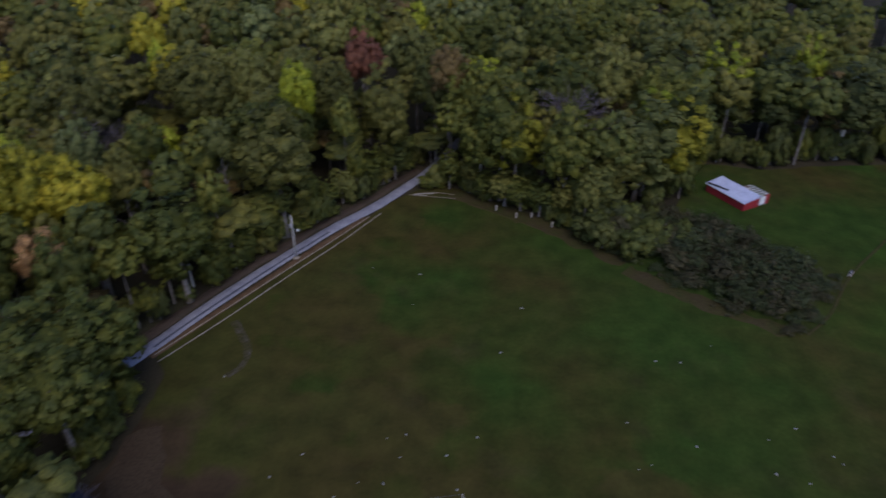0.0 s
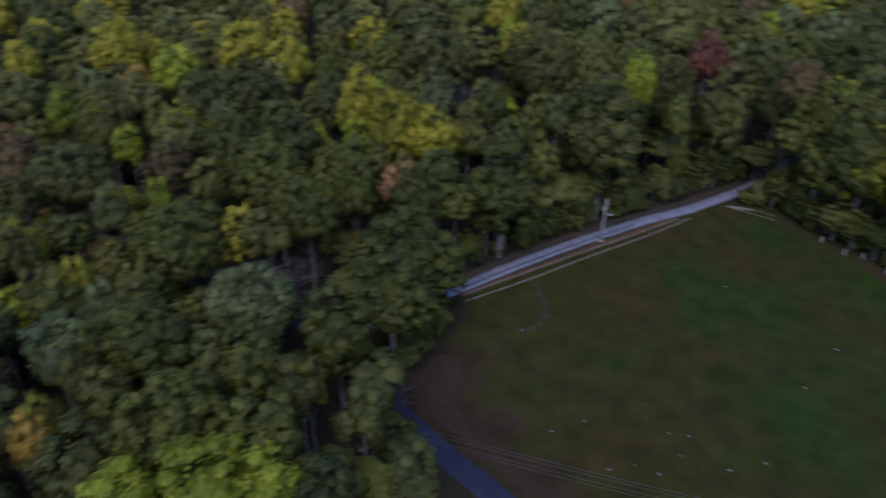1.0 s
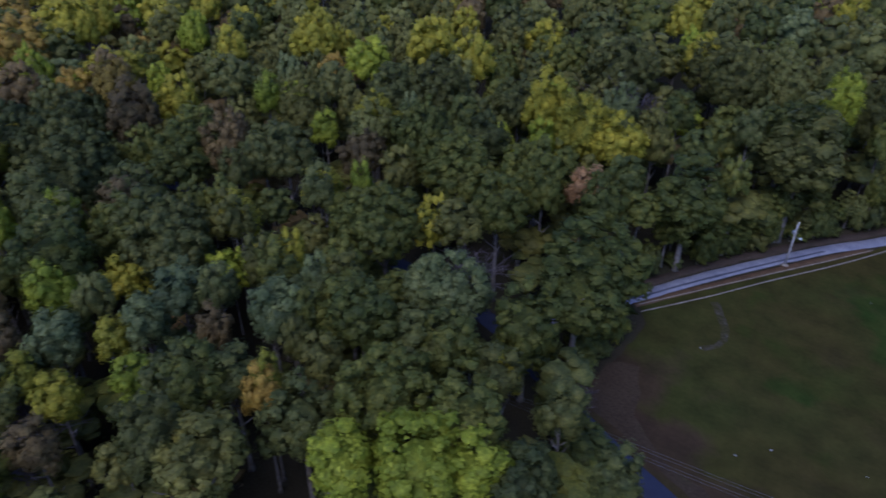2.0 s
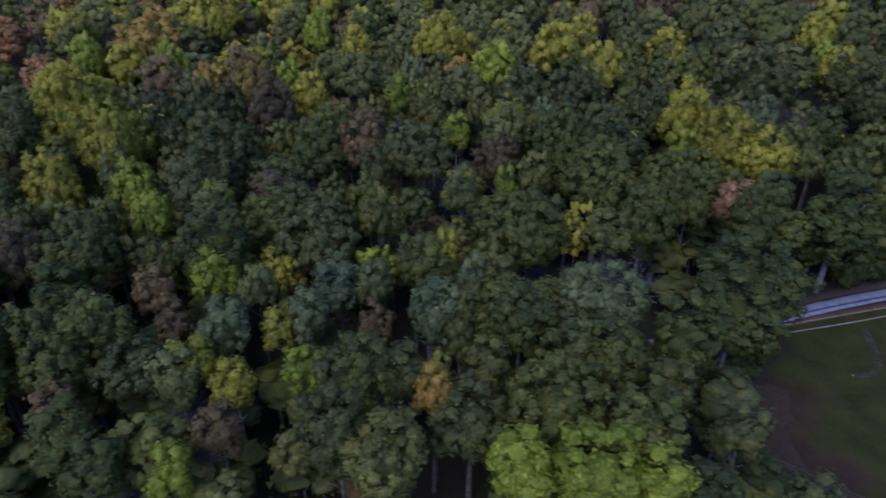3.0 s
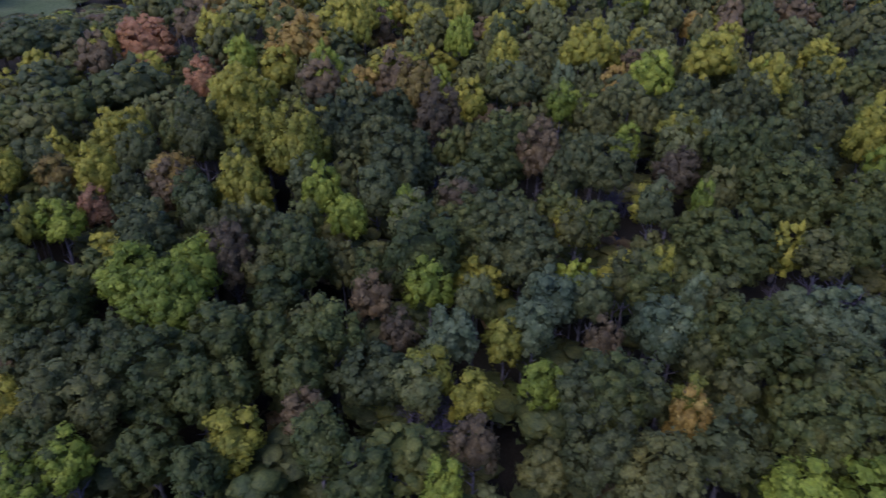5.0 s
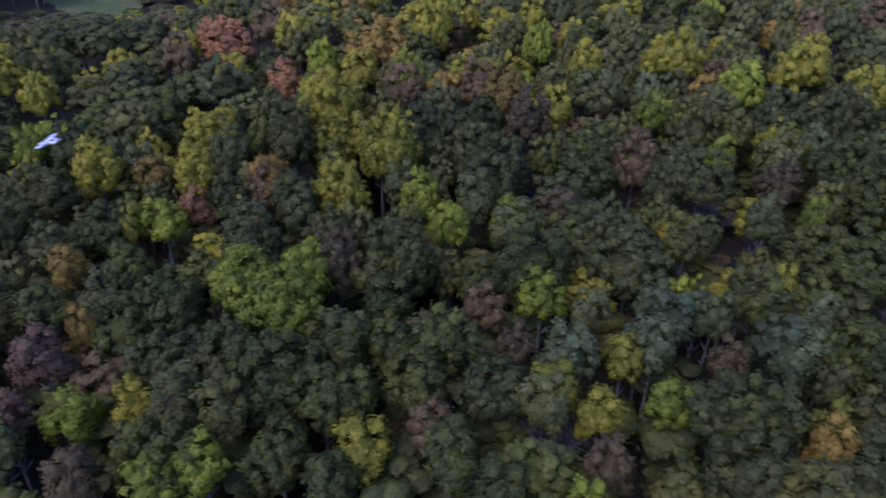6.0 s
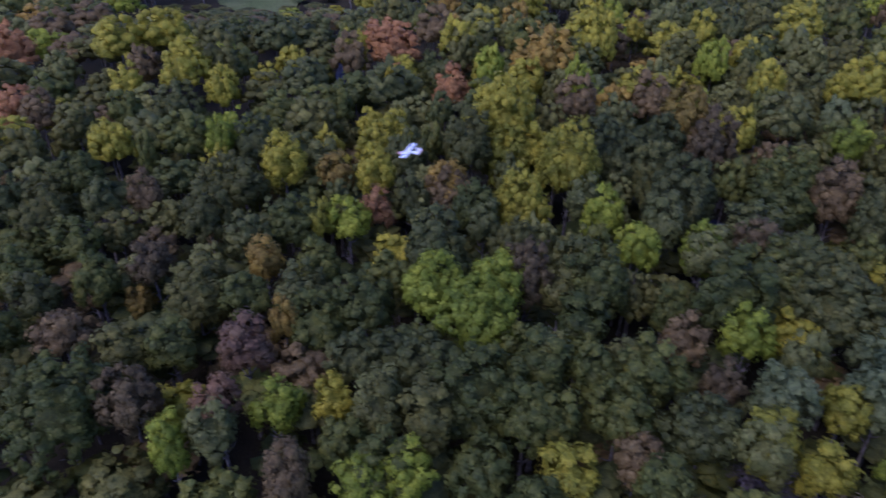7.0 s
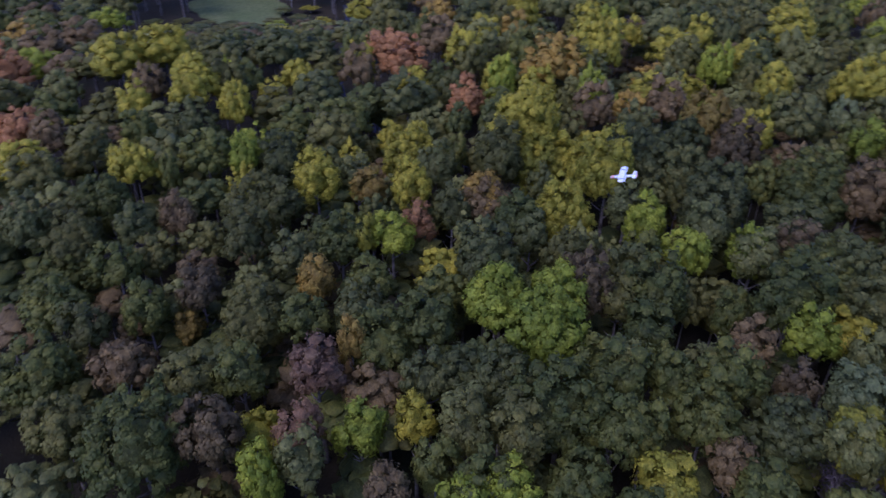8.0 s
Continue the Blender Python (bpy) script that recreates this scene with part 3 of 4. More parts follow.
grove("olive", [
    (-119.3, -0.8, 23.7, 3.2), (-72.1, 30.1, 23.8, 2.9), (-52.3, 41.5, 23.8, 3.1), (-82.3, 160.8, 30.6, 8.0), (-60.9, 115.8, 28.2, 4.1), (-23.3, 128.5, 28.1, 4.9),
    (-26.3, 158.9, 29.7, 5.8), (-63.0, 166.6, 30.6, 8.0), (-14.1, 209.8, 32.0, 7.6),
])
grove("yellow", [
    (-277.8, -16.6, 28.9, 5.5), (-246.3, -16.2, 28.0, 3.5), (-229.3, 96.8, 30.9, 5.2), (-199.7, 150.5, 31.9, 7.2), (-195.5, 35.9, 28.4, 5.9), (-178.4, 28.5, 27.6, 5.4),
    (-168.2, 32.9, 27.5, 5.2), (-226.9, -46.0, 26.1, 4.4), (-175.6, -20.8, 25.3, 2.0), (-135.6, 140.3, 31.0, 5.4), (-198.0, 32.6, 28.3, 5.9), (-180.5, 24.1, 27.5, 5.9),
    (-171.7, 30.1, 27.5, 4.7), (-86.2, 115.6, 29.3, 4.2), (-91.4, 43.4, 25.8, 2.0), (-75.0, 23.0, 24.0, 2.1), (-163.7, 122.0, 30.8, 4.7), (-83.5, 195.1, 32.5, 5.5),
])
grove("brown", [
    (-275.7, -28.8, 27.5, 4.5), (-203.5, -44.9, 24.2, 3.1), (-130.9, 63.4, 26.9, 4.3), (-179.0, -49.3, 23.0, 3.1), (-168.2, -64.3, 21.7, 3.5), (-129.4, -45.6, 21.1, 2.5),
    (-256.3, -57.2, 25.8, 5.1), (-160.5, 61.4, 27.5, 4.5), (-129.2, 38.6, 25.7, 3.6), (-105.4, 73.8, 26.7, 3.3), (-172.4, 4.1, 25.4, 4.7), (-144.4, 0.1, 24.2, 4.1),
    (-89.8, 0.8, 22.2, 2.6), (2.1, 150.0, 28.4, 3.8), (92.5, 155.9, 26.9, 7.3),
])
grove("dark", [
    (-282.6, 11.7, 28.9, 8.0), (-246.5, -28.1, 26.5, 5.4), (-204.5, -52.7, 23.9, 3.1), (-216.2, -18.7, 25.9, 4.9), (-244.7, 5.5, 27.7, 6.6), (-227.0, 22.0, 27.7, 6.5),
    (-90.5, 97.8, 27.5, 4.5), (-80.1, 21.6, 23.1, 3.6), (-68.9, 22.7, 22.8, 4.7), (-42.1, 30.3, 22.3, 4.3), (-33.6, 36.5, 22.4, 2.8), (75.3, 143.1, 26.4, 6.2),
    (106.2, 170.1, 27.6, 8.0), (-2.0, 168.8, 29.5, 5.6), (92.0, 180.8, 28.7, 6.7),
])
grove("lime", [
    (-220.7, 47.5, 29.4, 3.8), (-218.1, -25.6, 26.6, 3.0), (-150.3, 23.1, 26.6, 4.1), (-138.0, 19.8, 26.0, 2.8), (-143.5, -3.8, 25.0, 3.1), (-140.4, -56.4, 21.9, 2.3),
    (-222.0, 49.9, 29.5, 3.3), (-200.0, 60.8, 29.4, 3.6), (-114.5, 131.8, 30.4, 3.5), (-141.7, 84.5, 29.0, 2.9), (-118.9, 76.7, 28.2, 2.6), (-79.3, 101.0, 28.4, 2.7),
    (-96.6, 66.0, 27.1, 2.0), (-144.7, -6.1, 24.9, 3.1), (-87.7, -6.6, 22.7, 2.2), (-59.3, 19.5, 23.2, 3.7), (74.5, 178.0, 29.8, 5.9), (99.9, 185.3, 29.8, 3.8),
])
grove("green", [
    (-222.6, -40.3, 25.6, 2.3), (-178.4, -24.3, 24.6, 4.9), (-165.6, 4.9, 25.6, 3.6), (-138.3, 57.7, 27.2, 7.1), (-117.5, -15.0, 22.8, 2.8), (-122.5, -36.5, 21.7, 3.8),
    (-129.1, -38.8, 21.9, 2.6), (-193.6, -58.5, 23.6, 3.7), (-188.5, -69.0, 22.8, 5.2), (-180.1, -57.8, 23.0, 3.9), (-174.0, -73.9, 21.9, 4.6), (-157.3, -51.6, 22.4, 3.4),
    (-218.4, -54.2, 24.8, 4.4), (-225.8, -31.4, 26.1, 5.5), (-247.1, -39.7, 26.5, 3.9), (-162.4, -38.9, 23.3, 3.4), (-129.9, -0.3, 24.1, 3.7), (-143.9, 14.1, 25.3, 2.9),
    (-85.7, 70.4, 26.4, 3.4), (-70.5, 86.2, 26.9, 3.9), (-56.0, 55.8, 24.8, 4.6), (-52.0, 59.3, 24.8, 4.6), (-150.7, -10.6, 24.3, 3.5), (-80.5, 36.4, 24.4, 2.0),
])
grove("green", [
    (-122.9, -5.6, 23.5, 2.7), (-128.8, -10.9, 23.5, 3.5), (-114.3, -7.9, 23.1, 4.0), (-102.9, -12.1, 22.4, 3.3), (-109.5, -24.4, 21.9, 3.1), (-95.4, -11.6, 22.1, 3.1),
    (-61.1, 130.5, 28.9, 3.7), (-35.8, 140.8, 29.0, 6.1), (-30.6, 118.7, 27.7, 6.4), (-50.3, 94.5, 26.8, 4.5), (-73.7, 75.5, 26.4, 4.4), (-55.7, 74.6, 25.8, 6.4),
    (-60.6, 42.4, 24.1, 4.5), (-92.5, 40.9, 25.1, 3.4), (-59.6, 88.7, 26.7, 4.0), (7.7, 163.7, 29.5, 6.9), (32.6, 200.6, 31.2, 8.0), (30.1, 166.5, 29.2, 8.0),
    (17.5, 137.6, 27.7, 5.4), (73.2, 158.1, 27.9, 6.7), (53.2, 163.9, 28.7, 5.5), (-23.6, 204.1, 31.9, 5.7), (12.3, 199.9, 31.3, 7.3), (49.1, 206.3, 31.3, 7.5),
])
grove("green", [
    (-40.0, 137.9, 28.9, 6.6), (-32.6, 114.0, 27.5, 4.2),
])
grove("sea_green", [
    (-178.4, -33.0, 23.8, 3.3), (-158.0, 44.1, 26.7, 5.7), (-146.1, 36.9, 26.1, 6.3), (-163.5, 41.2, 26.8, 4.6), (-141.8, 9.6, 24.6, 4.1), (-159.6, -30.8, 23.2, 4.3),
    (-141.6, -30.8, 22.5, 3.8), (-196.8, -10.3, 25.6, 3.4), (-179.2, 54.2, 27.7, 4.6), (-215.5, 74.9, 29.1, 6.4), (-159.5, 88.1, 28.5, 5.6), (-135.0, 99.4, 28.5, 5.4),
    (-122.3, 65.3, 26.7, 4.5), (-95.5, 119.8, 28.6, 6.3), (-115.5, 39.3, 25.3, 5.8), (-118.7, 68.1, 26.8, 4.9), (-42.7, 41.1, 23.0, 2.7), (-112.0, 35.5, 25.0, 6.2),
])
grove("amber", [
    (-168.9, -33.6, 24.4, 2.7), (-152.9, -36.6, 23.6, 2.0),
])
grove("rust", [
    (-263.7, -61.9, 26.3, 5.2),
])
grove("pale", [
    (-74.7, 129.2, 29.1, 4.2), (-97.2, 20.7, 24.1, 2.8), (-104.3, 11.2, 23.8, 3.1), (-84.7, 32.7, 24.3, 3.2), (-84.7, 41.9, 24.9, 2.1), (-70.2, 51.3, 24.9, 4.5),
    (-67.2, 53.7, 25.0, 5.0), (-83.2, 34.7, 24.4, 3.5),
])
grove("crimson", [
    (-20.6, 178.5, 30.6, 4.8),
])
grove("deep_green", [
    (-18.5, 137.1, 28.5, 4.5), (58.6, 154.2, 27.9, 5.3),
])

# the trees that stand nearest to the walk are things of their own, the others part of the woods beyond
wanted.sort(key=lambda s: gap_to(s[0], s[1], [(60, 140), (-10, 125), (-50, 80), (-110, 20), (-150, -45)]))
SINGLE = 292
noted, planted = planted, []
for x, y, height, r, colour, edge in wanted[:SINGLE]:
    k = int(abs(x * 7.3 + y * 3.1)) % 4
    plant(x, y, height, r, colour, (x * 37 + y * 17) % 360, k, pale=edge and k == 2, size="edge" if edge else "")


# ---- the rest of the wood ----
rng = np.random.default_rng(7)
GAPS = [(-102, 36, 5.0), (-98, 36, 5.5), (-57, 139, 4.5), (-62, 149, 5.0), (-66, 160, 5.5), (-86, 168, 4.0), (-94, 25, 5.0), (-98, 22, 3.5), (-97, 40, 5.5), (-86, 72, 4.0), (-90, 9, 3.0), (-81, 16, 2.5), (-119, 78, 4.5), (-104, 4, 2.0), (32, 158, 6.5), (-251, 33, 7.0), (-77, 66, 3.5), (-69, 69, 3.5), (-175, -66, 3.5)]
near_spots, far_spots = [], []
cell = {}
for x, y, r in noted:
    cell.setdefault((int(x // 14), int(y // 14)), []).append((x, y, r))


def free(x, y, r, close=0.68):
    for i in (-1, 0, 1):
        for j in (-1, 0, 1):
            for a, b, s in cell.get((int(x // 14) + i, int(y // 14) + j), ()):
                if math.hypot(x - a, y - b) < close * (r + s):
                    return False
    return True


FILL = [(-45, 52), (-38, 44), (-38, 25), (-70, -25), (-110, -65), (-160, -90), (-300, -90), (-480, -115), (-540, 80), (-470, 230), (-220, 330), (-20, 390), (200, 330), (250, 175), (60, 130), (0, 60)]
FIELD_EDGE = [*FIELD[:18]]
GLADE = [(-410, 41), (-406, 58), (-436, 84), (-478, 76), (-474, 44), (-434, 38)]
HUES = ["dark"] * 7 + ["sea_green"] * 6 + ["deep_green"] * 11 + ["green"] * 28 + ["olive"] * 20 + ["straw"] * 9 + ["yellow"] * 6 + ["brown"] * 5 + ["pale"] * 2 + ["lime"] * 6
WARM = ["yellow", "olive", "straw", "yellow", "brown", "amber", "olive", "straw"]
for _ in range(30000):
    x, y = rng.uniform(-560, 330), rng.uniform(-130, 420)
    far = math.hypot(x + 50, y - 10)
    r = rng.uniform(3.0, 5.2) if far < 170 else rng.uniform(4.2, 6.4) if far < 260 else rng.uniform(5.5, 8.0)
    if not inside(x, y, FILL) or inside(x, y, FIELD) or inside(x, y, GLADE):
        continue
    edge = min(gap_to(x, y, FIELD_EDGE), gap_to(x, y, DRIVE[2:10]))
    if gap_to(x, y, LANE) < 3.4 or gap_to(x, y, DRIVE[:10]) < 4.0 + 0.5 * r or edge < 0.5 * r:
        continue
    if min(math.hypot(x - a, y - b) - s for a, b, s in GAPS) < 0 or not free(x, y, r, 0.80 if far < 185 else 0.85):
        continue
    cell.setdefault((int(x // 14), int(y // 14)), []).append((x, y, r))
    height = min(max(19.9 - 0.031 * x + 0.0625 * y, 17), 32) * (rng.uniform(0.66, 0.90) if far < 185 else rng.uniform(0.74, 1.02))
    along, aside = (x + 408) * 0.954 - (y - 47) * 0.3, abs((x + 408) * 0.3 + (y - 47) * 0.954)
    if -25 < along < 140 and aside < 42:
        height = min(height, 3.5 + 0.19 * max(along, 0))
        r = min(r, 4.6 + 0.03 * max(along, 0))
    warm = rng.random() < (0.36 if x < -150 or y < -30 else 0.06)
    hue = WARM[rng.integers(len(WARM))] if warm else HUES[rng.integers(len(HUES))]
    if x > 15 and hue not in ("dark", "deep_green", "olive", "green"):
        hue = "deep_green"
    if edge < 9 and y > 88 and x < 60:
        hue = ("green", "green", "deep_green", "straw", "olive", "green")[int(rng.integers(6))]
    (near_spots if far < 185 else far_spots).append((x, y, height, r, hue, edge < 9))
near_spots = wanted[SINGLE:] + near_spots

# bushes and saplings that close the edge of the wood
BUSH_HUES = ["green", "dark", "straw", "olive", "deep_green", "green"]
made = 0
while made < 110:
    i = int(rng.integers(len(FIELD) - 1))
    (xa, ya), (xb, yb) = (FIELD[i], FIELD[i + 1]) if rng.random() < 0.5 else (DRIVE[3 + made % 7], DRIVE[4 + made % 7])
    t = rng.random()
    x, y = xa + t * (xb - xa) + rng.normal() * 4, ya + t * (yb - ya) + rng.normal() * 4
    if x > 125 or y < 60 or inside(x, y, FIELD) or gap_to(x, y, DRIVE) < 4.6 or gap_to(x, y, LANE) < 4 or gap_to(x, y, FIELD + FIELD[:1]) < (2.4 if y < 100 else 0.8):
        continue
    made += 1
    hue = BUSH_HUES[int(rng.integers(6))] if x < 45 else ("dark", "deep_green")[made % 2]
    plant(x, y, rng.uniform(2.2, 8.0), rng.uniform(1.4, 3.0), hue, rng.uniform(0, 360), int(rng.integers(4)), name="bush",
          label="leafy bush at the edge of the wood", group="bushes along the wood", category="bush", size="bush")

# low growth under the young trees at the corner of the field
for k, p in enumerate(smooth_line([Vector(p) for p in FIELD[10:16]], 2.2)):
    if gap_to(p.x, p.y, DRIVE) < 8.0:
        continue
    plant(p.x + rng.uniform(-0.5, 1.5), p.y + rng.uniform(0.6, 3.4), rng.uniform(2.2, 5.5), rng.uniform(1.5, 2.4), ("green", "deep_green", "green", "dark")[k % 4], rng.uniform(0, 360), k % 4, name="bush",
          label="leafy green bush under the trees at the field corner", group="bushes along the wood", category="bush", size="bush")

# undergrowth below the trees beyond the shed
back = smooth_line([Vector(p) for p in FIELD[16:23]], 2.6)
for k, p in enumerate(back):
    if p.x < 132:
        plant(p.x + rng.uniform(-1, 1), p.y + rng.uniform(2.0, 6.5), rng.uniform(4.5, 11.0), rng.uniform(2.2, 3.4), ("dark", "deep_green", "dark", "green")[k % 4], rng.uniform(0, 360), k % 4, name="bush",
              label="dark leafy undergrowth below the trees beyond the shed", group="bushes along the wood", category="bush", size="bush")

# young trees that stand in front, leafy almost to the ground
for line, side, gap in ((smooth_line([Vector(p) for p in DRIVE[2:10]], 4.2), -1, 5.6), (smooth_line([Vector(p) for p in FIELD[10:15]], 4.2), 1, -1.5)):
    for a, b in zip(line[:-1], line[1:]):
        way = (b - a).normalized()
        p = a + Vector((way.y, -way.x)) * side * (gap + rng.uniform(-0.7, 2.4))
        plant(p.x, p.y, rng.uniform(8, 17), rng.uniform(2.2, 3.3), ("green", "green", "deep_green", "straw", "green", "olive", "green")[int(rng.integers(7))], rng.uniform(0, 360), int(rng.integers(4)), pale=gap > 0 and rng.random() < 0.35,
              label="slender young tree, leafy almost to its foot, beside the wood", group="young trees along the wood", size="edge")

# young growth beneath the tall trees
low_spots = []
while len(low_spots) < 700:
    x, y = rng.uniform(-270, 60), rng.uniform(-80, 190)
    if not inside(x, y, FILL) or inside(x, y, FIELD) or gap_to(x, y, LANE) < 4.2 or gap_to(x, y, DRIVE[:10]) < 4.5 or gap_to(x, y, FIELD[:18]) < 3 or min(math.hypot(x - a, y - b) - 0.8 * s for a, b, s in GAPS) < 0:
        continue
    low_spots.append((x, y, rng.uniform(8, 16), rng.uniform(3.4, 5.4), ("dark", "deep_green", "dark", "green", "olive", "brown")[int(rng.integers(6))], False))

# wood that goes on below the flight
under_spots = []
for _ in range(4000):
    x, y, r = rng.uniform(-190, 60), rng.uniform(-190, 45), rng.uniform(4.2, 6.5)
    if y > 10 and x > -50 or inside(x, y, FILL) or inside(x, y, FIELD) or gap_to(x, y, LANE) < 4.5 or gap_to(x, y, FILL + FILL[:1]) < 2.5 or gap_to(x, y, FIELD + FIELD[:1]) < 5 or not free(x, y, r, 0.75):
        continue
    cell.setdefault((int(x // 14), int(y // 14)), []).append((x, y, r))
    under_spots.append((x, y, rng.uniform(14, 19), r, HUES[rng.integers(len(HUES))], False))

# the woods beyond, one mass of crowns and trunks
LOW = {}
for level, (tufts, leaves, leaf, fine) in enumerate(((50, 480, 0.38, 1), (34, 210, 0.48, 1), (10, 70, 0.55, 1), (14, 90, 0.6, 1))):
    for k, blunt in enumerate((2.1, 1.65, 1.9, 2.4)):
        g = np.random.default_rng(500 + 10 * level + k)
        LOW[level, k] = crown(g, 4.6, 25.0, 12.5 * g.uniform(0.9, 1.15), tufts, leaves, leaf, blunt, -0.3, 0.54, fine)
STEM_V, STEM_F = tube([(0, 0, 0), (0, 0, 16)], [0.3, 0.15], 4)
STEM_V, STEM_F = np.array([v[:] for v in STEM_V]), np.array([t for f in STEM_F for t in ((f[0], f[1], f[2]), (f[0], f[2], f[3]))])


def joined_growth(name, lots, label, category):
    """Many crowns with their stems in one mesh. Each lot: the forms, their radius and height, and spots of x, y, height, radius and hue."""
    g = np.random.default_rng(61)
    mv, mt, mi, mn, count = [], [], [], [], 0
    hue_names = list(LEAVES)
    for forms, r0, h0, spots in lots:
        for x, y, height, r, colour in spots:
            v, t, n = forms[int(g.integers(4))]
            a = g.uniform(0, 6.28)
            turn = np.array([[math.cos(a), -math.sin(a), 0], [math.sin(a), math.cos(a), 0], [0, 0, 1]])
            grow = np.array([r / r0, r / r0, height / h0])
            foot = np.array([x, y, ground_height(x, y)])
            stem = STEM_V * np.array([r / r0, r / r0, height / 25.0])
            mv += [(v * grow) @ turn.T + foot, stem + foot]
            mn += [unit(n / grow) @ turn.T, unit(STEM_V * np.array([1, 1, 0]))]
            mt += [t + count, STEM_F + count + len(v)]
            mi += [np.full(len(t), hue_names.index(colour)), np.full(len(STEM_F), len(hue_names))]
            count += len(v) + len(STEM_V)
    me = array_mesh(name, np.concatenate(mv), np.concatenate(mt), np.concatenate(mi), [*LEAVES.values(), BARK], np.concatenate(mn))
    return tagged(new(name, me), label, category, kind="stuff")


joined_growth("woodland", [([LOW[level, k] for k in range(4)], 4.6, 25.0, [s[:5] for s in spots]) for level, spots in enumerate((near_spots, far_spots, low_spots, under_spots))],
              "dense mixed autumn woodland seen from above", "woods")


# ---- field edge and roads: earth, ruts, stones ----
EARTH = surface("bare_earth", [(0.3, (0.044, 0.030, 0.018)), (0.55, (0.053, 0.037, 0.022)), (0.8, (0.042, 0.036, 0.015))], 0.18, 0.95, 2.5, 0.5, 0.06)
flat_patch("bare_earth", [(-46.5, 60.5), (-48.5, 66), (-47, 74), (-44, 75), (-41.5, 68), (-38.5, 61.5), (-29, 57), (-18, 53), (-9, 48.7), (-9, 46.5), (-22, 51), (-33, 55.6), (-40, 59)], 0.075, EARTH,
           "bare brown earth between the lane and the field", 1.6)
LITTER = surface("thin_litter", [(0.3, (0.050, 0.037, 0.017)), (0.55, (0.044, 0.038, 0.012)), (0.8, (0.033, 0.042, 0.010))], 0.25, 0.95, 2.0, 0.2, 0.05)
for points, width in (([(2, 150), (12, 143.5), (22, 135.5), (31, 127), (38, 119)], 4.4), ([(38, 117), (46, 109), (54, 102.5), (63, 97)], 3.4), ([(6, 145), (17, 137), (27, 129)], 1.2)):
    strip("litter_strip", points, width, 0.062, LITTER, "strip of brown earth and litter under the trees", 0.9, 0.012, category="earth")
flat_patch("pasture", [(69, 96.5), (75, 104), (84, 115.5), (98, 128.5), (121, 149), (150, 158), (220, 140), (220, 60), (110, 60), (85, 82)], 0.062, turf_material("pasture_turf", (0.030, 0.054, 0.009), 0.85),
           "slightly brighter green grass beyond the bank", 1.5)
WARM_EARTH = surface("warm_earth", [(0.3, (0.075, 0.048, 0.026)), (0.55, (0.115, 0.070, 0.038)), (0.8, (0.070, 0.055, 0.026))], 0.3, 0.95, 2.5, 0.3, 0.05)
RED_EARTH = surface("red_earth", [(0.3, (0.044, 0.036, 0.026)), (0.55, (0.064, 0.046, 0.034)), (0.8, (0.050, 0.044, 0.026))], 0.3, 0.95, 2.5, 0.3, 0.05)
strip("verge", [(-54, 94.6), (-48.8, 103.7), (-42.8, 113.3), (-35.6, 123.8), (-27.7, 134.7), (-18.2, 146), (-10.7, 157), (-6.2, 163)], 2.4, 0.06, RED_EARTH, "reddish verge of leaf litter beside the driveway", 0.5)
strip("verge", [(-51, 90.2), (-44.5, 100), (-38, 109.6), (-31, 119.8), (-25, 128.5), (-18, 138)], 1.6, 0.085, WARM_EARTH, "reddish brown earth verge beside the driveway", 0.2)
strip("wheel_rut", [(-50.4, 90.7), (-41.0, 104.2), (-31.1, 118.4), (-23.7, 128.8), (-17.2, 138.5)], 0.22, 0.10, DIRT, "thin pale dirt line worn along the driveway", 0.25, 0.04, category="track")
strip("wheel_rut", [(-49.2, 88.9), (-40.2, 101.4), (-32.0, 113.8), (-22.4, 127.6), (-14.6, 140.0)], 0.26, 0.10, DIRT, "thin pale dirt line worn along the field side", 0.25, 0.04, category="track")
strip("centre_streak", [(-51.2, 92.6), (-46, 101.4), (-39.8, 111), (-32.8, 121.4), (-25.5, 131.6)], 0.5, 0.137, surface("dark_gravel", [(0.3, (0.06, 0.06, 0.08)), (0.7, (0.10, 0.10, 0.12))], 0.6, 0.9),
      "dark streak of packed grit along the driveway", 0.6, 0.01, category="track")
strip("worn_arc", [(-36.4, 85.4), (-34.6, 87.4), (-34.0, 90), (-34.8, 93), (-36.6, 96.5), (-39.0, 100.0)], 1.3, 0.06, surface("worn_turf", [(0.45, (0.046, 0.041, 0.015)), (0.75, (0.078, 0.066, 0.050))], 0.5, 0.95, 2.0), "pale worn arc in the grass", 0.8, 0.008, category="track")
for points in ([(-5, 150.4), (-1, 150.2), (3, 149)], [(-8.5, 149.2), (-3, 148.2), (3, 147.2)]):
    strip("wheel_rut", points, 0.13, 0.10, DIRT, "thin pale dirt line at the field corner", 0.4, 0.03, category="track")
GRASS_FAR = surface("far_turf", [(0.35, (0.115, 0.140, 0.042)), (0.7, (0.150, 0.165, 0.058))], 0.05, 0.95, 0.8)
flat_patch("clearing", GLADE, 0.45, GRASS_FAR, "small light green clearing far off in the wood", 2.0)

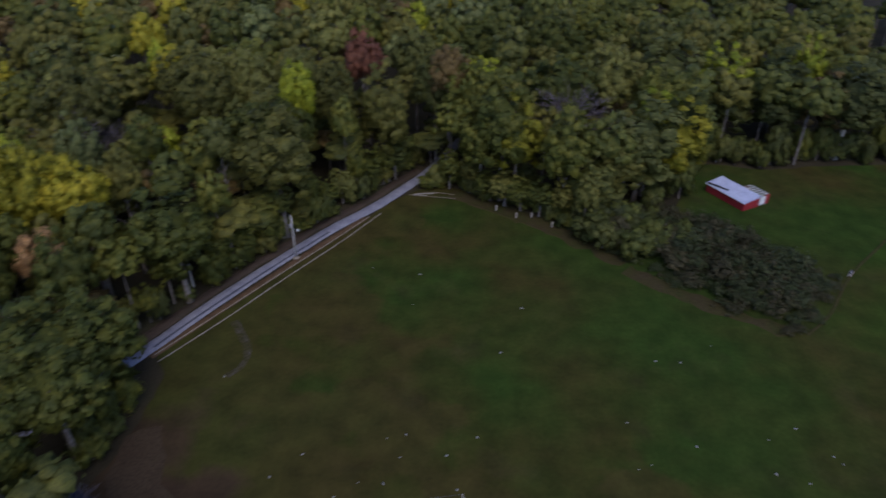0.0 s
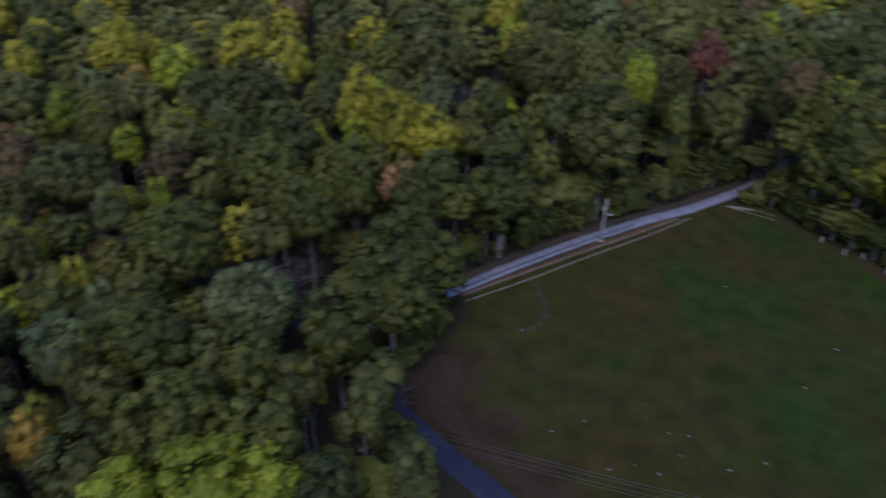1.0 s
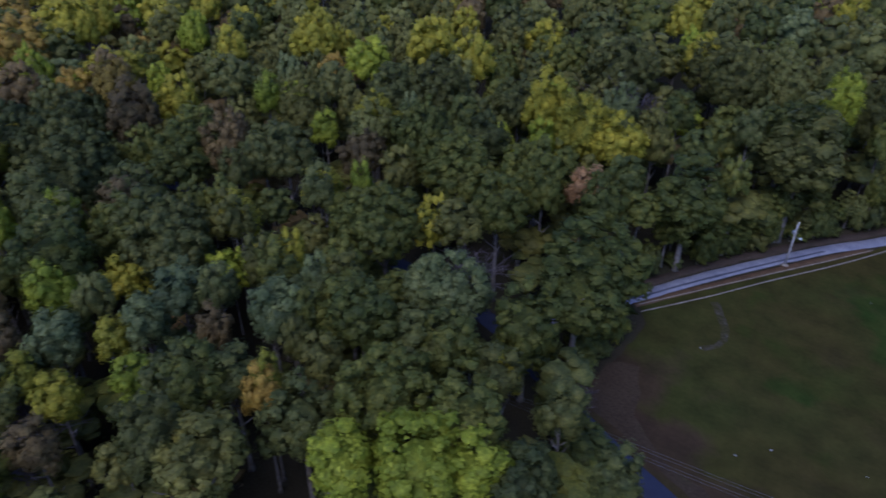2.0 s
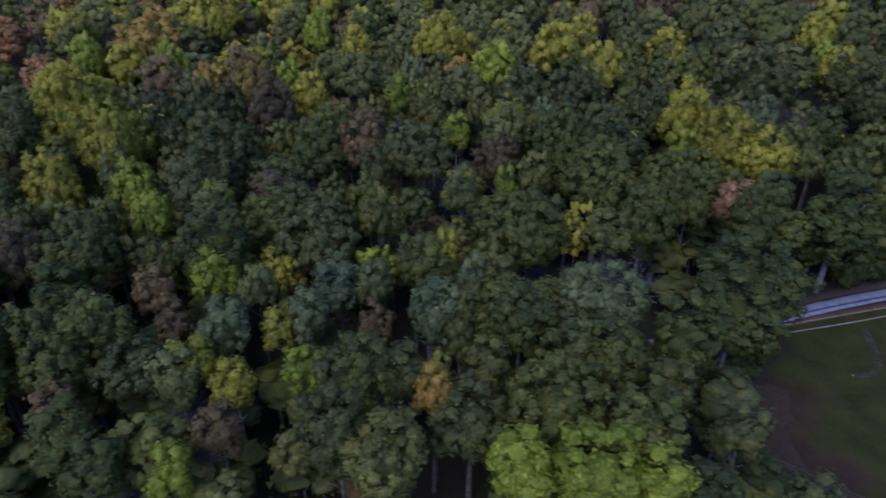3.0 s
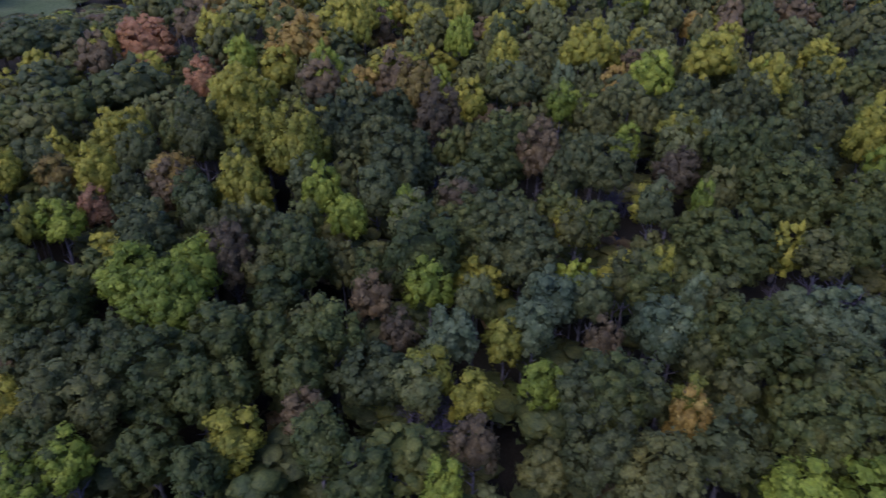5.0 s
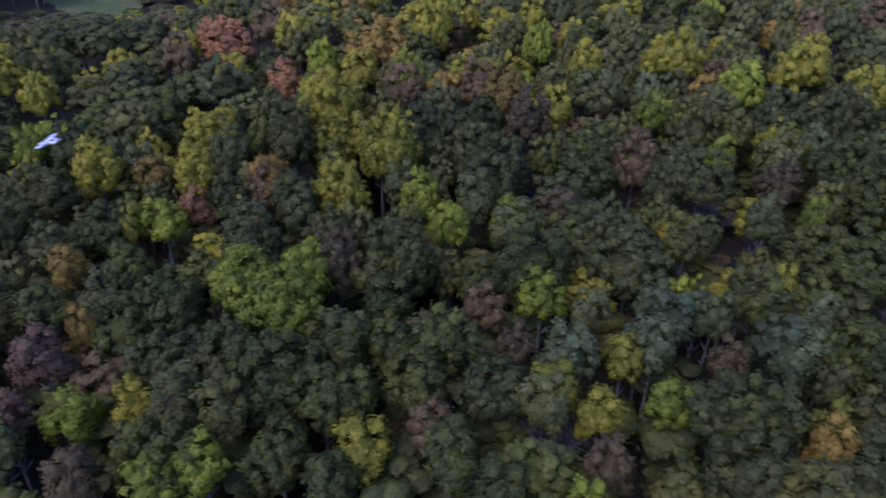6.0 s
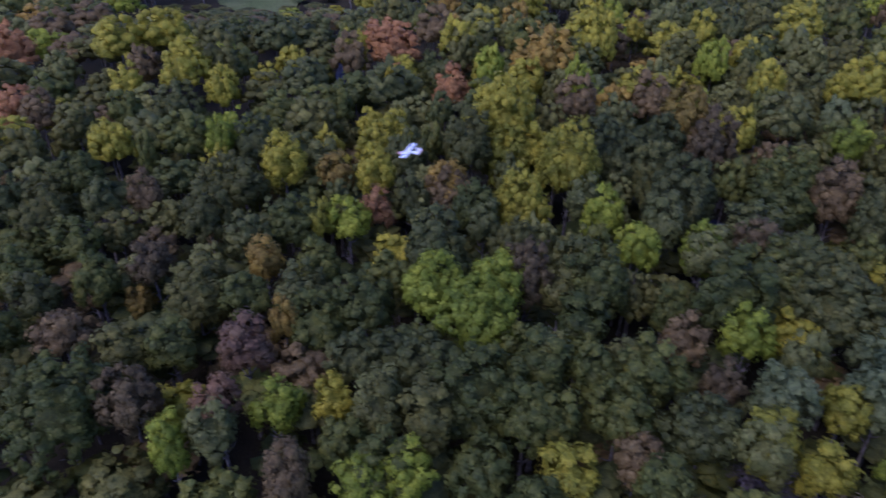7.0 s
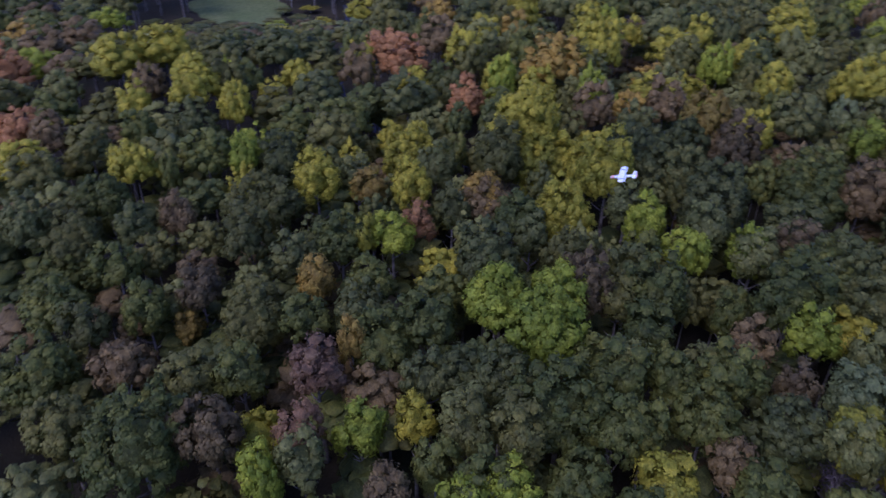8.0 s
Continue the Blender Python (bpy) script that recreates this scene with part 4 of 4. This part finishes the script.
STONE = surface("pale_stone", [(0.35, (0.22, 0.21, 0.18)), (0.7, (0.36, 0.34, 0.30))], 2.0, 0.9)
stone_rng = np.random.default_rng(21)
STONE_MESHES = []
for k in range(4):
    v = ICO_V * np.array([1, 0.6, 0.34]) * stone_rng.uniform(0.75, 1.2, (12, 1))
    STONE_MESHES.append(array_mesh("stone", v + np.array([0, 0, 0.22]), ICO_F, materials=[STONE]))
STONES = [(-5.8, 105.0), (10.1, 91.2), (40.9, 88.6), (-4.7, 115.0), (-14.5, 117.4), (15.0, 103.8), (47.6, 93.0), (28.6, 74.9), (-5.7, 72.5), (-8.5, 71.8), (5.2, 72.0), (0.5, 68.5), (-12.1, 63.7),
          (-8.5, 63.5), (-20.8, 68.8), (-24.8, 64.7), (28.3, 66.0), (57.6, 68.3), (47.9, 65.2), (36.7, 89.0), (54.3, 73.7), (49.3, 71.5), (-36.7, 85.2), (30.4, 66.8), (58.4, 66.9), (-6.3, 68.2), (2.0, 62.5), (-15.2, 61.3), (52.0, 63.5), (38, 70.2)]
for x, y in STONES:
    ob = new("stone", STONE_MESHES[int(stone_rng.integers(4))])
    k = stone_rng.uniform(0.16, 0.34)
    ob.matrix_basis = pose(x, y, 0.05, 0, 0, stone_rng.uniform(0, 360)) @ Matrix.Diagonal((k, k, k, 1))
    tagged(ob, "small pale stone lying in the mown grass", "stone", "stones in the field")

# ---- poles and wires ----
WOOD_POLE = surface("weathered_pole", [(0.3, (0.38, 0.36, 0.33)), (0.7, (0.54, 0.52, 0.48))], 0.9, 0.85, 9.0, 0.4)
STEEL = surface("grey_steel", [(0.3, (0.35, 0.36, 0.38)), (0.7, (0.48, 0.49, 0.50))], 1.5, 0.45, metal=0.8)
WHITE = surface("white_enamel", [(0.3, (0.68, 0.68, 0.66)), (0.7, (0.78, 0.78, 0.77))], 2.0, 0.4)
BLACK = surface("black_cable", [(0.3, (0.07, 0.07, 0.08)), (0.7, (0.11, 0.11, 0.12))], 2.0, 0.6)


def utility_pole(x, y, height, turn, arm, label):
    ob = thing("utility_pole", x, y, ground_height(x, y), turn, label, "utility pole", "poles along the road")
    part("shaft", mesh_of("shaft", *tube([(0, 0, 0), (0, 0, height * 0.5), (0, 0, height)], [0.19, 0.165, 0.13], 12), WOOD_POLE, True), ob)
    if arm:
        bar = part("crossarm", mesh_of("crossarm", *box(-0.06, -1.1, height - 0.62, 0.06, 1.1, height - 0.48, 0.01), WOOD_POLE), ob)
        for k in (-1.0, -0.45, 0.45, 1.0):
            part("insulator", mesh_of("insulator", *tube([(0, k, height - 0.48), (0, k, height - 0.38), (0, k, height - 0.28)], [0.05, 0.075, 0.03], 8), WHITE, True), bar, "white porcelain insulator")
    return ob


lamp_pole = utility_pole(-31.1, 121.3, 10.4, 0, False, "weathered wooden pole with a yard lamp beside the driveway")
part("lamp_arm", mesh_of("lamp_arm", *tube([(0.1, 0, 6.9), (0.7, -0.2, 7.25), (1.25, -0.35, 7.2)], [0.035, 0.03, 0.03], 6), STEEL, True), lamp_pole, "grey steel lamp arm")
part("lamp_head", mesh_of("lamp_head", *tube([(1.2, -0.34, 6.95), (1.25, -0.35, 7.1), (1.25, -0.35, 7.32)], [0.26, 0.22, 0.10], 10), WHITE, True), lamp_pole, "white lamp head")
part("transformer", mesh_of("transformer", *tube([(-0.38, 0.05, 7.5), (-0.38, 0.05, 7.55), (-0.38, 0.05, 8.3), (-0.38, 0.05, 8.36)], [0.16, 0.22, 0.22, 0.12], 12), STEEL, True), lamp_pole, "grey steel transformer can")
part("footing", mesh_of("footing", *tube([(0, 0, 0), (0, 0, 0.18), (0, 0, 0.3)], [0.8, 0.6, 0.1], 10), DIRT, True), lamp_pole, "mound of pale dirt")
utility_pole(2.6, 54.2, 9.0, 8, True, "grey wooden utility pole with a crossarm beside the lane")
utility_pole(-62.5, 47.0, 9.0, 8, True, "grey wooden utility pole with a crossarm among the trees")


def wire(a, b, sag, label):
    line = [Vector(a).lerp(Vector(b), t / 16) - Vector((0, 0, 4 * sag * (t / 16) * (1 - t / 16))) for t in range(17)]
    ob = new("power_line", mesh_of("power_line", *tube(line, [0.02] * 17, 5), BLACK, True))
    return tagged(ob, label, "cable", "wires between the poles")


for off, z in ((-1.0, 8.72), (-0.45, 8.72), (0.45, 8.72), (1.0, 8.72)):
    wire((2.6 - off * 0.14, 54.2 + off * 0.99, z), (-62.5 - off * 0.14, 47.0 + off * 0.99, z), 0.9, "thin grey power line strung between wooden poles")
    wire((2.6 - off * 0.14, 54.2 + off * 0.99, z), (24.0 + off * 0.8, 16.0 + off * 0.6, z), 0.9, "thin grey power line that runs on past the pole")
utility_pole(24.0, 16.0, 9.0, -52, True, "grey wooden utility pole with a crossarm by the lane bend")

# ---- field corner: logs, posts ----
LOG = surface("weathered_log", [(0.3, (0.28, 0.24, 0.20)), (0.7, (0.44, 0.40, 0.35))], 0.8, 0.9, 7.0, 0.5)
for x, y, turn, length, r in ((-4.5, 149.6, 4, 5.5, 0.10), (-5.5, 148.9, -6, 3.5, 0.08), (-0.3, 154.6, 40, 5.0, 0.17), (0.4, 155.2, 47, 4.0, 0.14)):
    ob = thing("log", x, y, 0.05 + r * 0.6, turn, "bleached fallen log at the corner of the field", "log", "logs at the field corner")
    part("stem", mesh_of("stem", *tube([(-length / 2, 0, 0), (-length / 6, 0.12, 0.02), (length / 4, -0.05, 0), (length / 2, 0.1, -0.03)], [r, r * 0.95, r * 0.8, r * 0.55], 9), LOG, True), ob)
    part("branch_stub", mesh_of("branch_stub", *tube([(length / 6, 0, 0), (length / 6 + 0.3, 0.35, 0.2)], [r * 0.4, r * 0.15], 6), LOG, True), ob)
for x, y in ((17.0, 138.0), (20.5, 138.0), (24.8, 133.9), (29.8, 130.8), (31.5, 130.8), (4.4, 153.4), (12.6, 141.4)):
    ob = thing("fence_post", x, y, 0.05, (x * 31) % 90, "short pale wooden post at the edge of the field", "post", "posts along the trees")
    part("post", mesh_of("post", *box(-0.16, -0.16, 0, 0.16, 0.16, 1.25, 0.03), LOG), ob)
    part("cap", mesh_of("cap", *box(-0.2, -0.2, 1.25, 0.2, 0.2, 1.32, 0.02), LOG), ob)
strip("field_fence_bank", [(66, 96), (73, 102), (83, 114.5), (97, 127.5), (120, 148)], 0.5, 0.09, LITTER, "low earth bank between two fields", 0.3)
ob = thing("trough", 83.4, 115.2, 0.05, 50, "weathered pale wooden trough by the grassy bank", "trough")
part("basin", mesh_of("basin", *box(-1.1, -0.25, 0, 1.1, 0.25, 0.45, 0.05), LOG), ob)
part("water", mesh_of("water", *box(-0.98, -0.16, 0.451, 0.98, 0.16, 0.456), surface("trough_water", [(0.3, (0.03, 0.035, 0.04)), (0.7, (0.05, 0.055, 0.06))], 1.0, 0.1)), ob, "dark still water")

# ---- the red shed ----
RED = surface("red_boards", [(0.3, (0.26, 0.018, 0.022)), (0.7, (0.36, 0.030, 0.034))], 0.7, 0.6, 6.0, 0.3)
ROOF = surface("sheet_roof", [(0.3, (0.38, 0.40, 0.52)), (0.7, (0.50, 0.52, 0.64))], 0.5, 0.45, 5.0)
BROWN_BOARD = surface("brown_board", [(0.3, (0.10, 0.06, 0.05)), (0.7, (0.16, 0.10, 0.08))], 0.8, 0.8)
DARK_ROOF = surface("dark_roofing", [(0.3, (0.025, 0.025, 0.03)), (0.7, (0.05, 0.05, 0.055))], 0.6, 0.8)


def red_shed(x, y, turn):
    """A long low shed: boarded walls, a shallow sheet roof, an open pen with bars at its far side."""
    ob = thing("shed", x, y, 0.05, turn, "long low red wooden shed with a pale sheet metal roof", "shed")
    length, width, h0, h1 = 11.6, 5.0, 2.15, 2.75
    n = 29
    long_wall = part("wall", mesh_of("wall", *box(0, 0, 0, length, 0.1, h0), RED), ob)
    for k in range(n):
        a = length * k / n
        part("board", mesh_of("board", *box(a + 0.01, -0.03, 0.02, a + length / n - 0.01, -0.001, h0 - 0.02, 0.006), RED), long_wall)
    end_wall = part("wall", mesh_of("wall", *box(length - 0.1, 0.1, 0, length, width - 0.1, h0), RED), ob)
    for k in range(12):
        a = 0.1 + (width - 0.2) * k / 12
        part("board", mesh_of("board", *box(length + 0.001, a + 0.01, 0.02, length + 0.03, a + (width - 0.2) / 12 - 0.01, h0 + 0.4 * k / 12, 0.006), RED), end_wall)
    part("wall", mesh_of("wall", *box(0, 0.1, 0, 0.1, width - 0.1, h0), RED), ob)
    part("wall", mesh_of("wall", *box(0, width - 0.1, 0, length, width, h1 - 0.1), RED), ob)
    for k in range(10):
        a, b = -0.3 + (length + 0.6) * k / 10, -0.3 + (length + 0.6) * (k + 1) / 10
        verts = [(a, -0.35, h0), (b, -0.35, h0), (b, width + 0.2, h1), (a, width + 0.2, h1), (a, -0.35, h0 + 0.05), (b, -0.35, h0 + 0.05), (b, width + 0.2, h1 + 0.05), (a, width + 0.2, h1 + 0.05)]
        faces = [(0, 3, 2, 1), (4, 5, 6, 7), (0, 1, 5, 4), (1, 2, 6, 5), (2, 3, 7, 6), (3, 0, 4, 7)]
        sheet = part("roof_sheet", mesh_of("roof_sheet", verts, faces, ROOF), ob)
        for j in range(3):
            c = a + (b - a) * (j + 0.5) / 3
            part("rib", mesh_of("rib", *tube([(c, -0.35, h0 + 0.06), (c, width + 0.2, h1 + 0.06)], [0.035, 0.035], 4), ROOF), sheet)
    part("fascia", mesh_of("fascia", *box(-0.3, -0.39, h0 - 0.12, length + 0.3, -0.352, h0 + 0.04, 0.005), WHITE), ob, "white edge board")
    sheet = [(0.1, -0.3), (5.6, 0.9), (5.4, 1.5), (0.1, 0.5)]
    lie = lambda y: h0 + 0.1 + (y + 0.35) / (width + 0.55) * (h1 - h0)
    part("tarpaulin", mesh_of("tarpaulin", [(u, v, lie(v) + k) for k in (0.0, 0.08) for u, v in sheet], [(0, 3, 2, 1), (4, 5, 6, 7), (0, 1, 5, 4), (1, 2, 6, 5), (2, 3, 7, 6), (3, 0, 4, 7)], DARK_ROOF), ob, "dark tarpaulin lying on the roof")
    part("door", mesh_of("door", *box(length - 0.2, width + 0.4, 0.1, length - 0.12, width + 2.3, 2.2, 0.01), WHITE), ob, "white door panel")
    part("end_board", mesh_of("end_board", *box(length - 0.25, width + 2.3, 0, length - 0.1, width + 3.6, 2.4, 0.01), RED), ob)
    for k in range(6):
        a = length - 0.6 - k * 0.95
        part("pen_bar", mesh_of("pen_bar", *tube([(a, width + 0.1, 2.62), (a, width + 3.5, 2.45)], [0.09, 0.09], 6), WHITE), ob, "pale pen bar")
        part("pen_post", mesh_of("pen_post", *box(a - 0.06, width + 3.35, 0, a + 0.06, width + 3.47, 2.37), LOG), ob)
    part("bin", mesh_of("bin", *tube([(length - 5.2, width + 1.4, 0), (length - 5.2, width + 1.4, 2.3), (length - 5.2, width + 1.4, 2.8)], [0.95, 0.95, 0.3], 14), BROWN_BOARD, True), ob, "brown feed bin")
    return ob


red_shed(65.3, 151.2, -62)
ob = thing("lean_to", 63.2, 163.0, 0.05, -25, "small open lean-to with a grey roof beneath the trees", "shelter")
part("roof", mesh_of("roof", *box(-2.4, -1.4, 2.5, 2.4, 1.4, 2.6, 0.02), ROOF), ob)
for x, y in ((-2.2, -1.2), (2.2, -1.2), (-2.2, 1.2), (2.2, 1.2)):
    part("post", mesh_of("post", *box(x - 0.07, y - 0.07, 0, x + 0.07, y + 0.07, 2.5), BROWN_BOARD), ob)

# ---- trees and scrub round the shed and along the field ----
for x, y, height, r, colour, size in ((55.8, 150.5, 25, 6.4, "yellow", "edge"), (48.5, 149.0, 24, 5.6, "green", "edge"), (40.0, 140.5, 22, 5.0, "olive", "edge"), (33.0, 135.5, 19, 4.4, "dark", "edge"),
                                      (62.0, 171.0, 24, 6.0, "olive", "edge"), (75.0, 175.5, 23, 6.2, "dark", "edge"), (88.0, 172.0, 23, 6.0, "dark", "edge"), (101.0, 173.0, 24, 6.5, "brown", "edge"), (114.0, 174.0, 25, 6.2, "dark", "edge"), (127.0, 176.0, 24, 6.2, "green", "edge"),
                                      (52.6, 156.5, 25, 5.0, "lime", "edge")):
    plant(x, y, height, r, colour, (x * 53) % 360, int(x) % 4, size=size, label=TREE_LABELS[colour].replace(" in the wood", "").replace(" that stands out from the canopy", "").replace(" early", "") + " by the field", group="trees at the field edge")
SCRUB = [(34, 128), (41, 118.5), (48.5, 110), (57, 101.5), (66, 97.5), (72, 104), (77, 111), (76, 118), (70, 126), (62, 136), (52, 141), (42, 137)]
scrub_rng = np.random.default_rng(33)
LEAVES["scrub"] = leaf_material("scrub_leaves", (0.036, 0.050, 0.019), (0.056, 0.064, 0.027))
LEAVES["bramble"] = leaf_material("bramble_leaves", (0.046, 0.047, 0.022), (0.068, 0.060, 0.032))
scrub_spots = []
while len(scrub_spots) < 150:
    x, y = scrub_rng.uniform(33, 78), scrub_rng.uniform(96, 142)
    if inside(x, y, SCRUB):
        deep = min(gap_to(x, y, SCRUB + SCRUB[:1]) / 6, 1)
        scrub_spots.append((x, y, (1.0 + 3.2 * deep) * scrub_rng.uniform(0.6, 1.4), scrub_rng.uniform(1.0, 2.4) + 0.9 * deep, ("scrub", "scrub", "bramble", "scrub", "bramble", "scrub")[int(scrub_rng.integers(6))]))
for k in range(70):
    i = int(scrub_rng.integers(len(SCRUB)))
    t = scrub_rng.random()
    (xa, ya), (xb, yb) = SCRUB[i], SCRUB[(i + 1) % len(SCRUB)]
    r = scrub_rng.uniform(0.5, 1.3)
    scrub_spots.append((xa + t * (xb - xa) + scrub_rng.normal() * 1.6, ya + t * (yb - ya) + scrub_rng.normal() * 1.6, r * scrub_rng.uniform(0.6, 1.2), r, ("scrub", "bramble")[k % 2]))
joined_growth("scrub", [([FORMS["thicket", k][0] for k in range(4)], *SIZES["thicket"][:2], scrub_spots)], "low dark tangle of scrub and brambles between the fields", "scrub")
for k in range(34):
    t = scrub_rng.random() ** 1.6
    x, y = 37 + 34 * t + scrub_rng.normal() * 4.0, 131 - 20 * t + scrub_rng.normal() * 4.0
    tall = 7.5 - 5.0 * t
    plant(x, y, tall * scrub_rng.uniform(0.6, 1.15), 1.6 + 0.28 * tall, ("deep_green", "scrub", "dark", "bramble")[int(scrub_rng.integers(4))], x * 29 % 360, k % 4, name="bush",
          label="tall dark green shrub between the trees and the scrub", group="scrub between the fields", category="bush", size="bush")


# ---- bare trees ----
def bare_tree(x, y, height, seed):
    g = np.random.default_rng(seed)
    pieces = []

    def grow(start, way, length, radius, level):
        end = start + way * length
        mid = start.lerp(end, 0.5) + Vector(g.normal(size=3)) * length * 0.05
        pieces.append((level, tube([start, mid, end], [radius, radius * 0.8, radius * 0.6], 6 if level < 2 else 3)))
        if level == 4:
            return
        for _ in range((6, 5, 5, 4)[level]):
            turn = Vector(g.normal(size=3))
            w = (way + turn * (0.42 if level else 0.5)).normalized()
            w.z = abs(w.z) * 0.8 + 0.12
            grow(start.lerp(end, g.uniform(0.55, 1.0)), w.normalized(), length * g.uniform(0.5, 0.78) * (0.72 if level == 0 else 1), radius * 0.55, level + 1)

    grow(Vector((0, 0, 0)), Vector((0, 0, 1)), height * 0.48, 0.014 * height, 0)
    ob = thing("tree", x, y, ground_height(x, y), 0, "leafless grey-purple tree with fine bare twigs", "tree", "bare trees")
    part("trunk", mesh_of("trunk", *joined([p for l, p in pieces if l == 0]), BARK, True), ob)
    part("limbs", mesh_of("limbs", *joined([p for l, p in pieces if l in (1, 2)]), TWIG, True), ob)
    tagged(part("twig_cluster", mesh_of("twig_cluster", *joined([p for l, p in pieces if l > 2]), TWIG, True), ob), kind="stuff")
    return ob


for k, (x, y, height) in enumerate(((-99.4, -2.5, 20), (-71.9, 62.0, 20), (-213.9, -50.2, 18), (31.8, 160.0, 33), (-118.5, 73.5, 15), (-104.0, 4.5, 17), (-48.5, 54.5, 11), (-76.5, 139, 27))):
    bare_tree(x, y, height, 40 + k).scale = (1.4, 1.4, 1.0)


# ---- the model aeroplane ----
FOAM = surface("white_foam", [(0.3, (0.88, 0.88, 0.86)), (0.7, (0.93, 0.93, 0.91))], 3.0, 0.5)
PINK = surface("salmon_trim", [(0.3, (0.75, 0.36, 0.28)), (0.7, (0.82, 0.44, 0.36))], 3.0, 0.5)
DECAL = surface("blue_decal", [(0.3, (0.16, 0.20, 0.38)), (0.7, (0.22, 0.27, 0.46))], 3.0, 0.5)
DARK_PLASTIC = surface("dark_plastic", [(0.3, (0.05, 0.02, 0.02)), (0.7, (0.09, 0.04, 0.04))], 3.0, 0.4)


def aerofoil(stations, vertical=False):
    """A lofted wing or fin: rows of (span, nose x, tail x, thickness, lift)."""
    verts, faces, n = [], [], 8
    for s, nose, tail, thick, lift in stations:
        chord = tail - nose
        for u, v in ((0, 0), (0.12, 0.7), (0.35, 1.0), (0.7, 0.6), (1.0, 0.06), (0.7, -0.25), (0.35, -0.4), (0.12, -0.4)):
            a, b = nose + chord * u, thick * v + lift
            verts.append((a, b, s) if vertical else (a, s, b))
    for i in range(len(stations) - 1):
        for k in range(n):
            j = (k + 1) % n
            faces.append((i * n + k, i * n + j, i * n + n + j, i * n + n + k))
    faces += [tuple(range(n))[::-1], tuple(range((len(stations) - 1) * n, len(stations) * n))]
    return verts, faces


def model_aeroplane(m):
    """A foam trainer, its nose along -x."""
    ob = thing("model_aeroplane", 0, 0, 0, 0, "white foam model aeroplane with salmon trim in flight over the wood", "model aeroplane")
    ob.matrix_basis = m
    body = part("fuselage", mesh_of("fuselage", *tube([(-0.95, 0, -0.03), (-0.88, 0, 0), (-0.6, 0, 0.03), (-0.2, 0, 0.04), (0.3, 0, 0.02), (0.8, 0, 0.04), (0.9, 0, 0.05)], [0.03, 0.09, 0.13, 0.14, 0.10, 0.06, 0.03], 12), FOAM, True), ob)
    part("nose_trim", mesh_of("nose_trim", *tube([(-0.97, 0, -0.02), (-0.86, 0, 0.0), (-0.66, 0, 0.026)], [0.03, 0.098, 0.132], 12), PINK, True), body, "salmon nose trim")
    part("canopy", mesh_of("canopy", *tube([(-0.72, 0, 0.10), (-0.55, 0, 0.15), (-0.36, 0, 0.14)], [0.02, 0.07, 0.03], 8), DARK_PLASTIC, True), body, "dark canopy")
    wing = part("wing", mesh_of("wing", *aerofoil([(-1.06, -0.16, 0.10, 0.015, 0.21), (-1.0, -0.26, 0.16, 0.03, 0.20), (-0.5, -0.33, 0.19, 0.045, 0.17), (0, -0.34, 0.20, 0.05, 0.15), (0.5, -0.33, 0.19, 0.045, 0.17), (1.0, -0.26, 0.16, 0.03, 0.20), (1.06, -0.16, 0.10, 0.015, 0.21)]), FOAM, True), ob)
    for k in (-1, 1):
        part("stripe", mesh_of("stripe", [(-0.22, k * 0.62, 0.228), (0.10, k * 0.52, 0.208), (0.10, k * 0.60, 0.212), (-0.22, k * 0.72, 0.235)], [(0, 1, 2, 3) if k > 0 else (3, 2, 1, 0)], DECAL), wing, "blue curved stripe")
        part("aileron", mesh_of("aileron", *box(0.17, min(k * 0.4, k * 0.95), 0.165, 0.235, max(k * 0.4, k * 0.95), 0.18, 0.003), FOAM), wing)
    tail = part("tailplane", mesh_of("tailplane", *aerofoil([(-0.40, 0.70, 0.90, 0.01, 0.07), (-0.34, 0.64, 0.94, 0.015, 0.07), (0, 0.58, 0.95, 0.02, 0.07), (0.34, 0.64, 0.94, 0.015, 0.07), (0.40, 0.70, 0.90, 0.01, 0.07)]), FOAM, True), ob)
    part("tail_trim", mesh_of("tail_trim", *box(0.93, -0.3, 0.06, 0.99, 0.3, 0.075, 0.003), PINK), tail, "salmon tail edge")
    part("fin", mesh_of("fin", *aerofoil([(0.06, 0.55, 0.95, 0.02, 0), (0.25, 0.68, 0.98, 0.015, 0), (0.42, 0.80, 0.99, 0.01, 0)], True), FOAM, True), ob)
    spinner = part("spinner", mesh_of("spinner", *tube([(-1.06, 0, -0.02), (-1.0, 0, -0.02), (-0.95, 0, -0.02)], [0.005, 0.035, 0.045], 8), DARK_PLASTIC, True), ob, "dark spinner")
    for k in (-1, 1):
        part("blade", mesh_of("blade", *box(-1.0, -0.02, min(0.02 * k, 0.17 * k) - 0.02, -0.99, 0.02, max(0.02 * k, 0.17 * k) - 0.02, 0.003), DARK_PLASTIC), spinner)
    return ob


model_aeroplane(Matrix.Translation((-106.1, -41.7, 64.0)) @ Euler((radians(9), radians(-13), radians(33))).to_matrix().to_4x4() @ Matrix.Diagonal((0.78, 0.78, 0.78, 1)))
